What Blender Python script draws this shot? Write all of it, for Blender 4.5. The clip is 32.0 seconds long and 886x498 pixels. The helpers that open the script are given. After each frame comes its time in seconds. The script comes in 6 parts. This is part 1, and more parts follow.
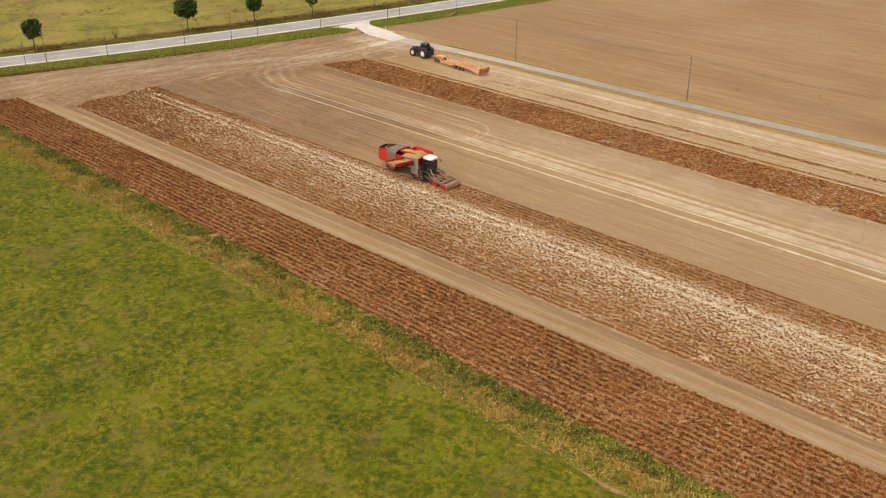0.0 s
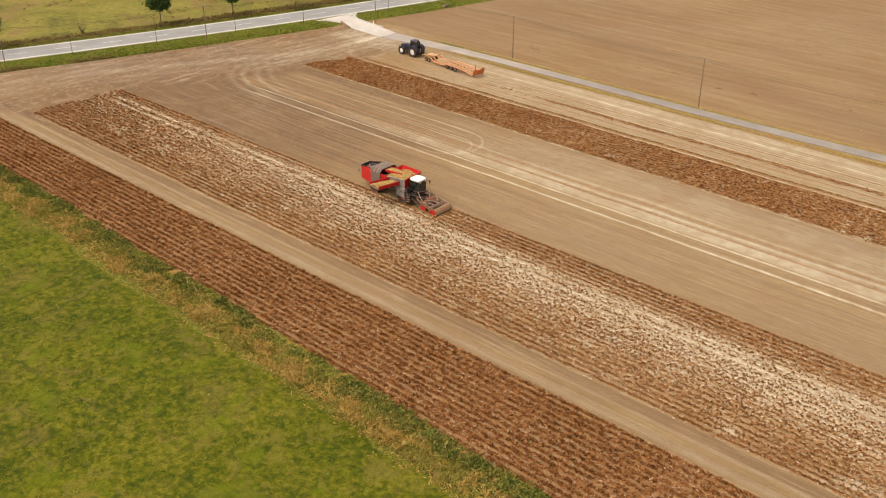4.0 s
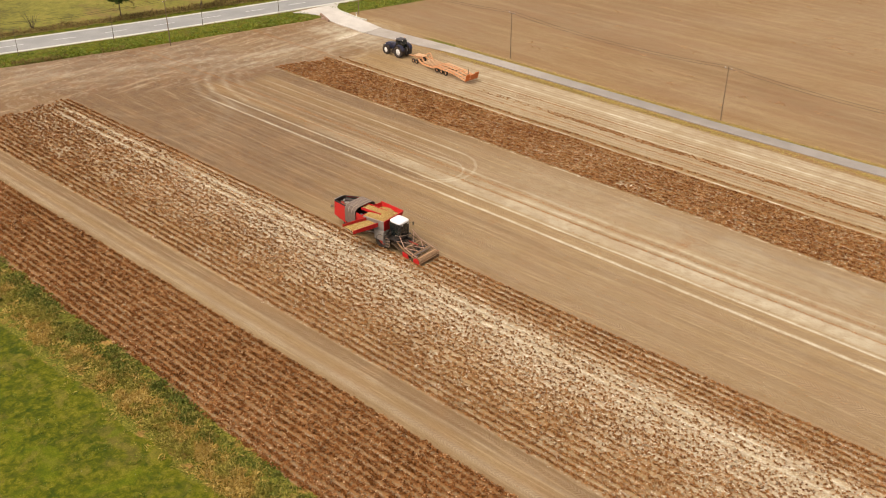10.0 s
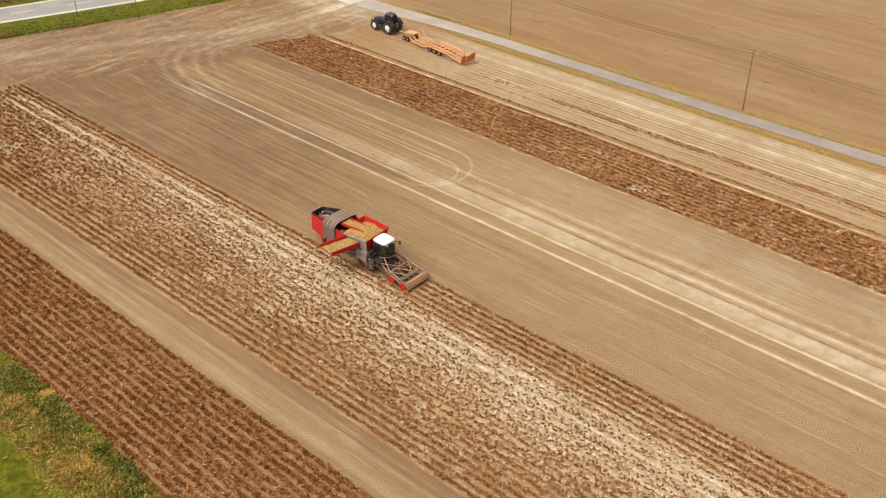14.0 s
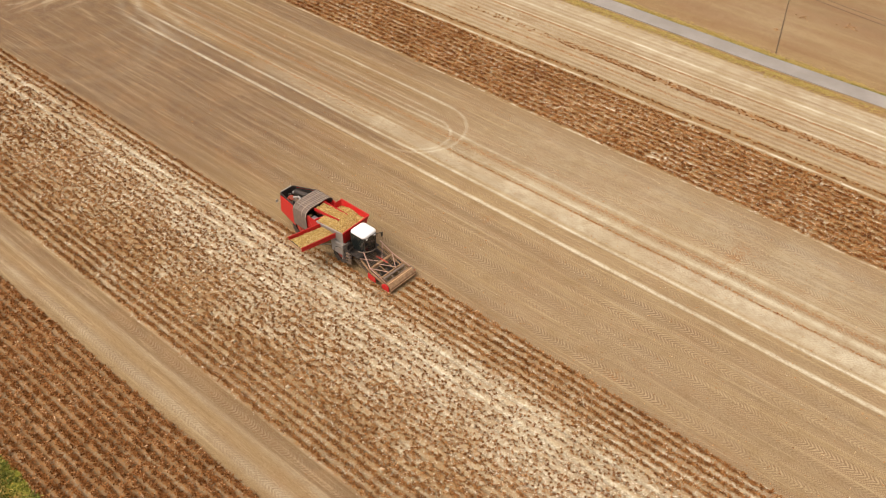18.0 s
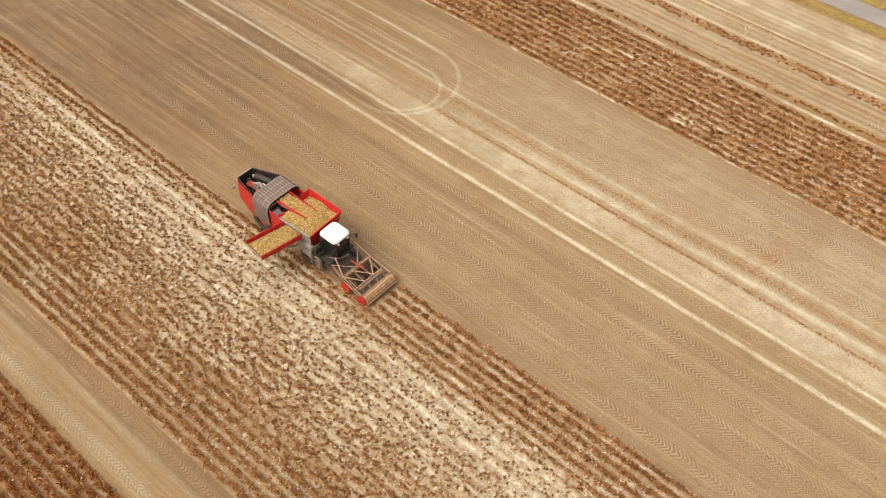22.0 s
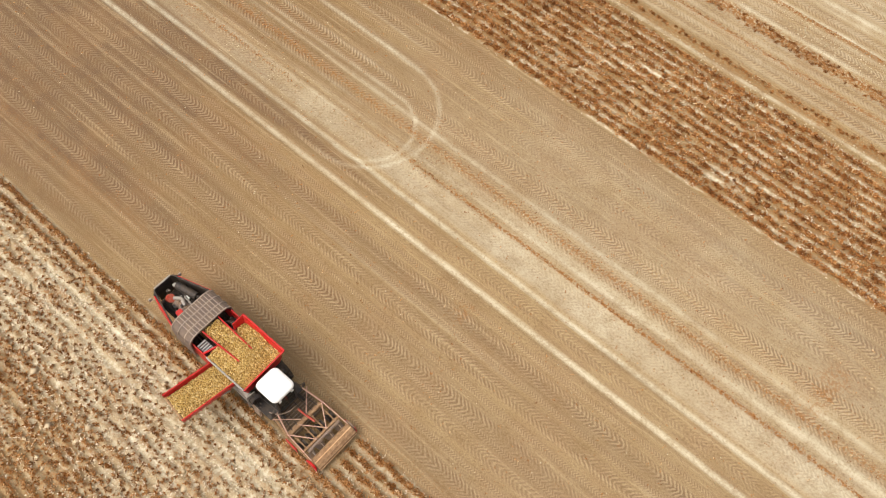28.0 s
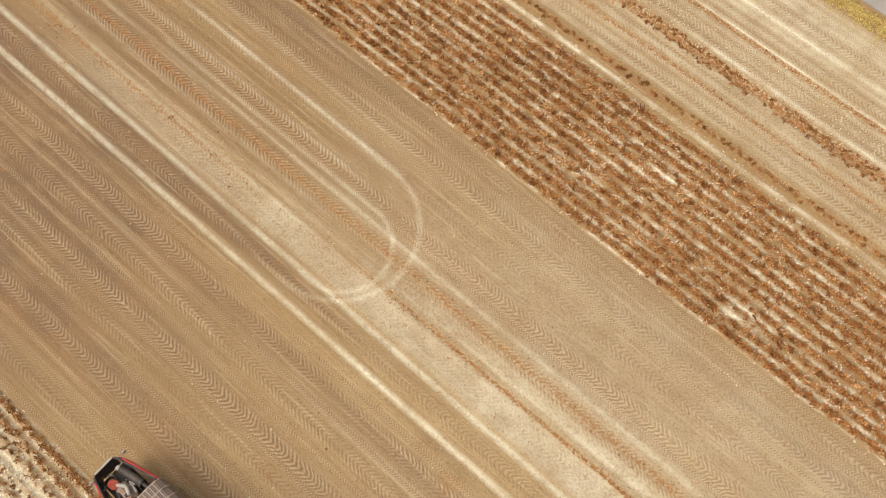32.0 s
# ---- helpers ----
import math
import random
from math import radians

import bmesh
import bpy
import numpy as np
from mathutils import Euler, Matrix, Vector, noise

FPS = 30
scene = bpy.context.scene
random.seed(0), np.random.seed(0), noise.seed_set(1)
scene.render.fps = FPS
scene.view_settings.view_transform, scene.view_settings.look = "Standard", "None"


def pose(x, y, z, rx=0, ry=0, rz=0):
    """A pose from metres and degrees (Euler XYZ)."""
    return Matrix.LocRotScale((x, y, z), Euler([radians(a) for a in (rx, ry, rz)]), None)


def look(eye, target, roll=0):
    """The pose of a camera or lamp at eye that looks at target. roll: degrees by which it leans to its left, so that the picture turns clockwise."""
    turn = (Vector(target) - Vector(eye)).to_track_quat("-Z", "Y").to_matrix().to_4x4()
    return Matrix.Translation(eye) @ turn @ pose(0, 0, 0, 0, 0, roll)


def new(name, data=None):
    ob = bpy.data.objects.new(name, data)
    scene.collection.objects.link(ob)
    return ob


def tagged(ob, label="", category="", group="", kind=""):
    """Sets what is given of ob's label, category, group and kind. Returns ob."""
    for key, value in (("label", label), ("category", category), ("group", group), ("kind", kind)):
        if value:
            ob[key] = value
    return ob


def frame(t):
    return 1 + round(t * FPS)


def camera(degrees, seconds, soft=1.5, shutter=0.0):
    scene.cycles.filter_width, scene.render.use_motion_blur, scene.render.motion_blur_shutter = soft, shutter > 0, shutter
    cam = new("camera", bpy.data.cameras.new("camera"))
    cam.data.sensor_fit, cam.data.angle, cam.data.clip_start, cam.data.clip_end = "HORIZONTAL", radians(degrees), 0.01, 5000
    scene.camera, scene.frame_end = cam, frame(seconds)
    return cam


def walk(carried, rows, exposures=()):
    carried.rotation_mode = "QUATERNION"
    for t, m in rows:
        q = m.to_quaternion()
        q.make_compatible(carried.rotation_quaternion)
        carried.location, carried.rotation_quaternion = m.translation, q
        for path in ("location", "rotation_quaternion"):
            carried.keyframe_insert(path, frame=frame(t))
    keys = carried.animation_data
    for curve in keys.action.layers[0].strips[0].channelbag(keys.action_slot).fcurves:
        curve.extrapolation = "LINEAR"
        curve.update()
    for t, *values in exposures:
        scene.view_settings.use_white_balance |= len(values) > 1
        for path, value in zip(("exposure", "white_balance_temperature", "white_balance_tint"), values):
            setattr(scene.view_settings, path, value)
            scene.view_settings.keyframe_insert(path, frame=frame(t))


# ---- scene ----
# The camera flies over the field; the rows of the crop run along x.
cam = camera(49.1, 32.0, soft=1.0)
METRES, EYE, TILT, LEAN, TURN = 129.4, 55.0, 0.0, 0.0, 42.1
ROWS = [
    (0.0, -0.00022, 0.00000, -0.00025, -0.010, -26.910, 0.071),
    (0.5, 0.00073, 0.01465, 0.00021, -0.037, -27.110, 0.052),
    (1.0, 0.00167, 0.02958, 0.00062, -0.063, -27.307, 0.035),
    (1.5, 0.00260, 0.04460, 0.00097, -0.089, -27.495, 0.020),
    (2.0, 0.00352, 0.05953, 0.00127, -0.113, -27.672, 0.007),
    (2.5, 0.00442, 0.07433, 0.00153, -0.136, -27.850, -0.004),
    (3.0, 0.00532, 0.08908, 0.00174, -0.158, -28.025, -0.014),
    (3.5, 0.00621, 0.10380, 0.00191, -0.179, -28.190, -0.023),
    (5.5, 0.00970, 0.16040, 0.00223, -0.254, -28.880, -0.047),
    (6.0, 0.01056, 0.17380, 0.00223, -0.271, -29.058, -0.051),
    (6.5, 0.01142, 0.18723, 0.00221, -0.287, -29.242, -0.054),
    (7.0, 0.01229, 0.20053, 0.00216, -0.301, -29.410, -0.057),
    (7.5, 0.01315, 0.21352, 0.00209, -0.315, -29.563, -0.059),
    (8.0, 0.01401, 0.22635, 0.00200, -0.329, -29.727, -0.060),
    (8.5, 0.01488, 0.23913, 0.00189, -0.341, -29.898, -0.061),
    (9.0, 0.01574, 0.25190, 0.00177, -0.353, -30.062, -0.062),
    (9.5, 0.01662, 0.26475, 0.00163, -0.364, -30.227, -0.063),
    (10.0, 0.01749, 0.27775, 0.00148, -0.374, -30.393, -0.063),
    (10.5, 0.01837, 0.29100, 0.00133, -0.383, -30.562, -0.063),
    (11.0, 0.01926, 0.30455, 0.00116, -0.392, -30.740, -0.063),
    (11.5, 0.02016, 0.31835, 0.00099, -0.400, -30.940, -0.063),
    (12.0, 0.02106, 0.33237, 0.00081, -0.407, -31.235, -0.063),
    (12.5, 0.02197, 0.34675, 0.00063, -0.414, -31.688, -0.063),
    (13.0, 0.02289, 0.36152, 0.00044, -0.420, -32.252, -0.063),
    (13.5, 0.02382, 0.37655, 0.00026, -0.426, -32.850, -0.063),
    (14.0, 0.02476, 0.39172, 0.00008, -0.431, -33.457, -0.063),
    (14.5, 0.02571, 0.40700, -0.00011, -0.436, -34.080, -0.062),
    (16.5, 0.02964, 0.46910, -0.00080, -0.450, -37.300, -0.062),
    (17.0, 0.03066, 0.48500, -0.00096, -0.452, -38.175, -0.062),
    (17.5, 0.03169, 0.50093, -0.00112, -0.454, -39.083, -0.062),
    (18.0, 0.03273, 0.51700, -0.00127, -0.456, -40.080, -0.061),
    (18.5, 0.03379, 0.53325, -0.00140, -0.457, -41.170, -0.061),
    (19.0, 0.03486, 0.54952, -0.00153, -0.458, -42.288, -0.060),
    (19.5, 0.03595, 0.56585, -0.00166, -0.459, -43.415, -0.059),
    (20.0, 0.03706, 0.58235, -0.00177, -0.460, -44.555, -0.058),
    (20.5, 0.03818, 0.59903, -0.00187, -0.461, -45.682, -0.056),
    (21.0, 0.03932, 0.61583, -0.00197, -0.461, -46.787, -0.054),
    (21.5, 0.04048, 0.63273, -0.00205, -0.461, -47.870, -0.051),
    (22.0, 0.04165, 0.64972, -0.00212, -0.461, -48.928, -0.048),
    (22.5, 0.04284, 0.66677, -0.00219, -0.462, -49.968, -0.044),
    (23.0, 0.04405, 0.68382, -0.00224, -0.462, -51.000, -0.039),
    (23.5, 0.04527, 0.70087, -0.00229, -0.462, -52.032, -0.034),
    (24.0, 0.04651, 0.71792, -0.00233, -0.462, -53.075, -0.027),
    (24.5, 0.04777, 0.73503, -0.00236, -0.462, -54.130, -0.019),
    (25.0, 0.04905, 0.75212, -0.00238, -0.463, -55.177, -0.011),
    (25.5, 0.05035, 0.76910, -0.00239, -0.463, -56.200, -0.001),
    (27.5, 0.05571, 0.83900, -0.00238, -0.468, -60.360, 0.055),
    (28.0, 0.05710, 0.85595, -0.00237, -0.470, -61.285, 0.074),
    (28.5, 0.05850, 0.87294, -0.00235, -0.472, -62.214, 0.094),
    (29.0, 0.05992, 0.89000, -0.00234, -0.475, -63.147, 0.117),
    (29.5, 0.06136, 0.90725, -0.00232, -0.478, -64.088, 0.143),
    (30.0, 0.06282, 0.92475, -0.00230, -0.482, -65.030, 0.171),
    (30.5, 0.06429, 0.94235, -0.00229, -0.486, -65.955, 0.201),
    (31.0, 0.06578, 0.96000, -0.00227, -0.491, -66.853, 0.235),
    (31.5, 0.06728, 0.97772, -0.00227, -0.496, -67.727, 0.272),
    (32.0, 0.06881, 0.99550, -0.00227, -0.502, -68.590, 0.312),
]
walk(cam, [(t, pose(0, 0, EYE, TILT, LEAN, TURN) @ pose(METRES * x, METRES * y, METRES * z, 90 + pitch, roll, yaw)) for t, x, y, z, yaw, pitch, roll in ROWS],
     exposures=[(0, -0.22, 7450, 17), (6, -0.20, 7450, 17), (14, -0.15, 7400, 17), (20, -0.11, 7200, 15.4), (32, -0.09, 7020, 11.8)])

# ---- daylight: a bright overcast sky with a weak, wide sun ----
SUN_UP, SUN_ROUND = 60.0, 205.0          # degrees above the horizon; degrees from +y towards +x
world = bpy.data.worlds.new("sky")
scene.world = world
world.use_nodes = True
wn = world.node_tree
sky = wn.nodes.new("ShaderNodeTexSky")
sky.sky_type = "NISHITA"
sky.sun_disc = False
sky.sun_elevation = radians(SUN_UP)
sky.sun_rotation = radians(SUN_ROUND)
sky.dust_density = 6.0
sky.air_density = 1.0
sky.ozone_density = 0.4
cloud = wn.nodes.new("ShaderNodeHueSaturation")
cloud.inputs["Saturation"].default_value = 0.3
wn.links.new(sky.outputs[0], cloud.inputs["Color"])
wn.links.new(cloud.outputs[0], wn.nodes["Background"].inputs[0])
wn.nodes["Background"].inputs[1].default_value = 0.222
sun = new("sun", bpy.data.lights.new("sun", "SUN"))
sun.data.energy = 0.55
sun.data.angle = radians(70)
sun.data.color = (1.0, 0.95, 0.87)
up, rd = radians(SUN_UP), radians(SUN_ROUND)
sun.matrix_world = look(Vector((math.cos(up) * math.sin(rd), math.cos(up) * math.cos(rd), math.sin(up))) * 200, (0, 0, 0))


# ---- material tools ----
class Nodes:
    """A short way to write node materials."""

    def __init__(self, name, rough=0.8, metal=0.0, spec=0.3):
        self.mat = bpy.data.materials.new(name)
        self.mat.use_nodes = True
        self.tree = self.mat.node_tree
        self.bsdf = self.tree.nodes["Principled BSDF"]
        self.bsdf.inputs["Roughness"].default_value = rough
        self.bsdf.inputs["Metallic"].default_value = metal
        self.bsdf.inputs["Specular IOR Level"].default_value = spec

    def put(self, socket, value):
        if isinstance(value, bpy.types.NodeSocket):
            self.tree.links.new(value, socket)
        elif value is not None:
            if isinstance(value, tuple) and len(value) == 3 and socket.type == "RGBA":
                value = (*value, 1)
            socket.default_value = value

    def math(self, op, a, b=None, c=None):
        n = self.tree.nodes.new("ShaderNodeMath")
        n.operation = op
        for i, v in enumerate((a, b, c)):
            self.put(n.inputs[i], v)
        return n.outputs[0]

    def mix(self, f, a, b, how="MIX"):
        n = self.tree.nodes.new("ShaderNodeMix")
        n.data_type, n.blend_type = "RGBA", how
        self.put(n.inputs[0], f)
        self.put(n.inputs[6], a)
        self.put(n.inputs[7], b)
        return n.outputs[2]

    def step(self, v, lo, hi, out0=0.0, out1=1.0):
        n = self.tree.nodes.new("ShaderNodeMapRange")
        n.interpolation_type = "SMOOTHSTEP"
        for i, x in enumerate((v, lo, hi, out0, out1)):
            self.put(n.inputs[i], x)
        return n.outputs[0]

    def coords(self, scale=(1, 1, 1), turn=0.0):
        t = self.tree.nodes.new("ShaderNodeTexCoord")
        m = self.tree.nodes.new("ShaderNodeMapping")
        self.tree.links.new(t.outputs["Object"], m.inputs[0])
        m.inputs[2].default_value = (0, 0, radians(turn))
        m.inputs[3].default_value = scale
        return m.outputs[0]

    def noise(self, scale, detail=4.0, rough=0.55, at=None, warp=0.0):
        n = self.tree.nodes.new("ShaderNodeTexNoise")
        n.inputs["Scale"].default_value = scale
        n.inputs["Detail"].default_value = detail
        n.inputs["Roughness"].default_value = rough
        n.inputs["Distortion"].default_value = warp
        self.tree.links.new(at if at else self.coords(), n.inputs[0])
        return n.outputs[0]

    def attribute(self, name):
        n = self.tree.nodes.new("ShaderNodeAttribute")
        n.attribute_name = name
        s = self.tree.nodes.new("ShaderNodeSeparateColor")
        self.tree.links.new(n.outputs["Color"], s.inputs[0])
        return s.outputs[0], s.outputs[1], s.outputs[2], n.outputs["Alpha"]

    def xyz(self, at):
        s = self.tree.nodes.new("ShaderNodeSeparateXYZ")
        self.tree.links.new(at, s.inputs[0])
        return s.outputs

    def island(self):
        return self.tree.nodes.new("ShaderNodeNewGeometry").outputs["Random Per Island"]

    def each(self):
        return self.tree.nodes.new("ShaderNodeObjectInfo").outputs["Random"]

    def ramp(self, f, stops):
        n = self.tree.nodes.new("ShaderNodeValToRGB")
        e = n.color_ramp.elements
        while len(e) < len(stops):
            e.new(0.5)
        for i, (p, c) in enumerate(stops):
            e[i].position, e[i].color = p, (*c, 1)
        self.put(n.inputs[0], f)
        return n.outputs[0]

    def bump(self, height, strength=0.4, distance=0.03):
        n = self.tree.nodes.new("ShaderNodeBump")
        n.inputs["Strength"].default_value = strength
        n.inputs["Distance"].default_value = distance
        self.put(n.inputs["Height"], height)
        self.tree.links.new(n.outputs[0], self.bsdf.inputs["Normal"])

    def colour(self, c):
        self.put(self.bsdf.inputs["Base Color"], c)
        return self.mat


def painted(name, base, dust=0.35, rough=0.4, metal=0.0, dust_colour=(0.36, 0.25, 0.15), scale=2.5):
    """Paint, plastic or metal with field dust and grime lying on it."""
    g = Nodes(name, rough, metal)
    coarse = g.noise(scale, 5, 0.65)
    fine = g.noise(scale * 14, 3)
    f = g.math("MULTIPLY", g.step(coarse, 0.35, 0.75), dust)
    f = g.math("ADD", f, g.math("MULTIPLY", fine, dust * 0.35))
    g.put(g.bsdf.inputs["Roughness"], g.step(f, 0.0, 0.6, rough, 0.85))
    g.bump(fine, 0.12, 0.004)
    return g.colour(g.mix(f, base, dust_colour))


def leafy(name, stops, rough=0.75, patches=None, size=0.3):
    """Leaves, stalks and blades: each piece its own tone."""
    g = Nodes(name, rough, spec=0.15)
    c = g.ramp(g.island(), stops)
    patch = g.noise(0.35, 3)
    c = g.mix(g.step(patch, 0.3, 0.7, 0.0, 0.45), c, g.mix(0.5, c, stops[0][1]))
    if patches:
        c = g.mix(g.step(g.noise(size, 3, 0.6), 0.46, 0.56, 0.0, 0.85), c, g.ramp(g.island(), patches))
    return g.colour(c)


def haulm_material(name, dark, middle, light, bleached):
    """Dead stalks and curled leaves: each plant and each piece its own brown."""
    g = Nodes(name, 0.85, spec=0.1)
    f = g.math("ADD", g.math("MULTIPLY", g.island(), 0.5), g.math("MULTIPLY", g.attribute("plant")[0], 0.5))
    f = g.math("ADD", f, g.math("MULTIPLY", g.math("SUBTRACT", g.noise(0.12, 3), 0.5), 0.5))
    return g.colour(g.ramp(f, [(0.10, dark), (0.45, middle), (0.78, light), (0.98, bleached)]))


# ---- ground material: soil, tyre tracks, crop litter and grass, laid out by the ground's own cover ----
def ground_material():
    g = Nodes("field_ground", 0.92, spec=0.15)
    at = g.coords()
    pale, chev, litter, fine_chev = g.attribute("tracks")
    meadow, pasture, straw, dark_soil = g.attribute("cover")
    rows_at = g.coords((0.035, 0.9, 1))
    patch = g.noise(0.045, 4, 0.6)
    mid = g.noise(0.7, 5, 0.6)
    clod = g.noise(7.0, 5, 0.65)
    streak = g.noise(1.0, 4, 0.6, at=rows_at)
    fine_streak = g.noise(3.2, 4, 0.65, at=rows_at)
    grit = g.noise(17.0, 3, 0.7)
    blotch = g.noise(0.22, 4, 0.6, warp=0.4)
    # bare soil
    soil = g.ramp(g.math("ADD", g.math("MULTIPLY", streak, 0.55), g.math("MULTIPLY", mid, 0.45)),
                  [(0.30, (0.228, 0.145, 0.065)), (0.52, (0.303, 0.203, 0.094)), (0.72, (0.374, 0.264, 0.128))])
    soil = g.mix(g.step(patch, 0.35, 0.68, 0.0, 0.35), soil, (0.36, 0.25, 0.12))
    soil = g.mix(g.math("MULTIPLY", dark_soil, g.step(mid, 0.2, 0.7, 0.6, 1.0)), soil, (0.146, 0.092, 0.054))
    soil = g.mix(g.step(blotch, 0.46, 0.66, 0.0, 0.38), soil, (0.27, 0.158, 0.075))
    rutted, beyond = g.attribute("lugs")[1], g.attribute("lugs")[2]
    worked = g.math("MULTIPLY", g.math("SUBTRACT", 1.0, beyond), g.step(rutted, 0.2, 0.8, 1.0, 0.25))
    drawn = g.noise(1.0, 5, 0.65, at=g.coords((0.045, 0.55, 1), 7))
    soil = g.mix(g.math("MULTIPLY", beyond, g.step(drawn, 0.38, 0.58, 0.46, 0.04)), soil, (0.225, 0.112, 0.056))
    soil = g.mix(g.math("MULTIPLY", beyond, g.step(drawn, 0.53, 0.68, 0.0, 0.22)), soil, (0.43, 0.30, 0.17))
    soil = g.mix(g.math("MULTIPLY", worked, g.step(fine_streak, 0.36, 0.50, 0.42, 0.0)), soil, (0.18, 0.105, 0.05))
    soil = g.mix(g.math("MULTIPLY", worked, g.step(fine_streak, 0.53, 0.66, 0.0, 0.32)), soil, (0.50, 0.38, 0.22))
    soil = g.mix(g.step(clod, 0.36, 0.46, 0.62, 0.0), soil, (0.17, 0.095, 0.045))
    soil = g.mix(g.step(grit, 0.38, 0.47, 0.42, 0.0), soil, (0.15, 0.085, 0.04))
    soil = g.mix(g.step(grit, 0.56, 0.66, 0.0, 0.35), soil, (0.52, 0.40, 0.24))
    p = g.math("MULTIPLY", pale, g.step(g.math("ADD", g.math("MULTIPLY", clod, 0.5), g.math("MULTIPLY", mid, 0.5)), 0.36, 0.60, 0.42, 1.0))
    soil = g.mix(p, soil, (0.60, 0.550, 0.405))
    soil = g.mix(g.math("MULTIPLY", g.math("MULTIPLY", pale, g.attribute("crop")[0]), g.step(g.noise(3.0, 3, 0.6), 0.50, 0.60, 0.0, 0.75)), soil, (0.72, 0.685, 0.53))
    soil = g.mix(g.math("MULTIPLY", g.step(pale, 0.8, 1.05), g.step(clod, 0.42, 0.6, 0.25, 0.9)), soil, (0.76, 0.71, 0.56))
    # the trodden headland: streaks that follow the road
    across = g.noise(1.0, 5, 0.65, at=g.coords((0.75, 0.07, 1), -20), warp=0.3)
    soil = g.mix(g.math("MULTIPLY", rutted, g.step(across, 0.38, 0.53, 0.35, 0.0)), soil, (0.185, 0.105, 0.055))
    soil = g.mix(g.math("MULTIPLY", rutted, g.step(across, 0.52, 0.66, 0.0, 0.32)), soil, (0.52, 0.40, 0.25))
    soil = g.mix(g.math("MULTIPLY", rutted, g.step(g.noise(0.55, 5, 0.7, warp=0.5), 0.46, 0.62, 0.0, 0.4)), soil, (0.235, 0.128, 0.068))
    soil = g.mix(g.math("MULTIPLY", rutted, g.step(g.noise(0.8, 5, 0.72, warp=0.8), 0.50, 0.64, 0.0, 0.3)), soil, (0.46, 0.385, 0.27))
    # tyre lugs pressed into the loose soil
    x, y, z = g.xyz(at)
    lean = g.attribute("lugs")[0]
    lean = g.math("SUBTRACT", g.math("MULTIPLY", lean, 2.0), 1.0)
    wob = g.math("MULTIPLY", g.noise(0.5, 3), 0.9)
    arm = g.attribute("lugs")[3]
    ph = g.math("MULTIPLY", g.math("ADD", g.math("ADD", x, wob), g.math("MULTIPLY", g.math("MULTIPLY", arm, lean), 1.1)), 2 * math.pi / 0.31)
    lug = g.step(g.math("ADD", g.math("SINE", ph), g.math("MULTIPLY", g.math("SUBTRACT", clod, 0.5), 3.0)), -0.7, 0.8)
    lug_mask = g.math("MULTIPLY", chev, g.math("MULTIPLY", g.step(mid, 0.36, 0.56, 0.35, 1.1), g.step(streak, 0.35, 0.6, 0.45, 1.1)))
    arm2 = g.math("PINGPONG", y, 0.16)
    ph2 = g.math("MULTIPLY", g.math("ADD", x, arm2), 2 * math.pi / 0.19)
    lug2 = g.step(g.math("SINE", ph2), -0.4, 0.6)
    soil = g.mix(g.math("MULTIPLY", lug_mask, g.math("MULTIPLY", g.math("SUBTRACT", 1.0, lug), 0.52)), soil, (0.16, 0.095, 0.05))
    soil = g.mix(g.math("MULTIPLY", lug_mask, g.math("MULTIPLY", lug, 0.40)), soil, (0.50, 0.37, 0.225))
    soil = g.mix(g.math("MULTIPLY", fine_chev, g.math("MULTIPLY", lug2, 0.22)), soil, (0.53, 0.40, 0.25))
    soil = g.mix(g.math("MULTIPLY", fine_chev, g.math("MULTIPLY", g.math("SUBTRACT", 1.0, lug2), 0.30)), soil, (0.16, 0.095, 0.05))
    # dry bits of haulm
    shred = g.math("MULTIPLY", worked, g.math("MULTIPLY", g.step(g.noise(4.2, 2, 0.6), 0.655, 0.70, 0.0, 0.75), g.step(g.noise(0.35, 3), 0.42, 0.6)))
    soil = g.mix(shred, soil, (0.27, 0.125, 0.05))
    bits = g.noise(5.5, 3, 0.7)
    lf = g.math("MULTIPLY", g.step(g.math("ADD", bits, g.math("MULTIPLY", litter, 0.10)), 0.53, 0.62), litter)
    soil = g.mix(lf, soil, g.mix(g.noise(11, 2), (0.19, 0.080, 0.024), (0.37, 0.176, 0.062)))
    # grass
    gp = g.noise(0.12, 5, 0.62, warp=0.6)
    gm = g.noise(0.9, 5, 0.65)
    gf = g.noise(5.0, 4, 0.7)
    gs = g.noise(1.6, 4, 0.6, warp=0.5)
    grass = g.ramp(g.math("ADD", g.math("MULTIPLY", gp, 0.25), g.math("ADD", g.math("MULTIPLY", gm, 0.3), g.math("MULTIPLY", gs, 0.45))),
                   [(0.39, (0.036, 0.055, 0.002)), (0.46, (0.068, 0.082, 0.003)), (0.52, (0.118, 0.124, 0.005)), (0.60, (0.205, 0.180, 0.017))])
    grass = g.mix(g.step(gf, 0.38, 0.52, 0.32, 0.0), grass, (0.040, 0.058, 0.004))
    grass = g.mix(g.step(g.noise(0.9, 3, 0.6, warp=0.9), 0.35, 0.42, 0.62, 0.0), grass, (0.022, 0.052, 0.002))
    grass = g.mix(g.step(g.noise(0.42, 5, 0.7, warp=0.6), 0.50, 0.66, 0.0, 0.62), grass, g.mix(gf, (0.125, 0.105, 0.016), (0.27, 0.215, 0.042)))
    grass = g.mix(g.step(g.noise(0.16, 4, 0.65, warp=0.8), 0.53, 0.68, 0.0, 0.5), grass, g.mix(gf, (0.105, 0.078, 0.020), (0.21, 0.150, 0.042)))
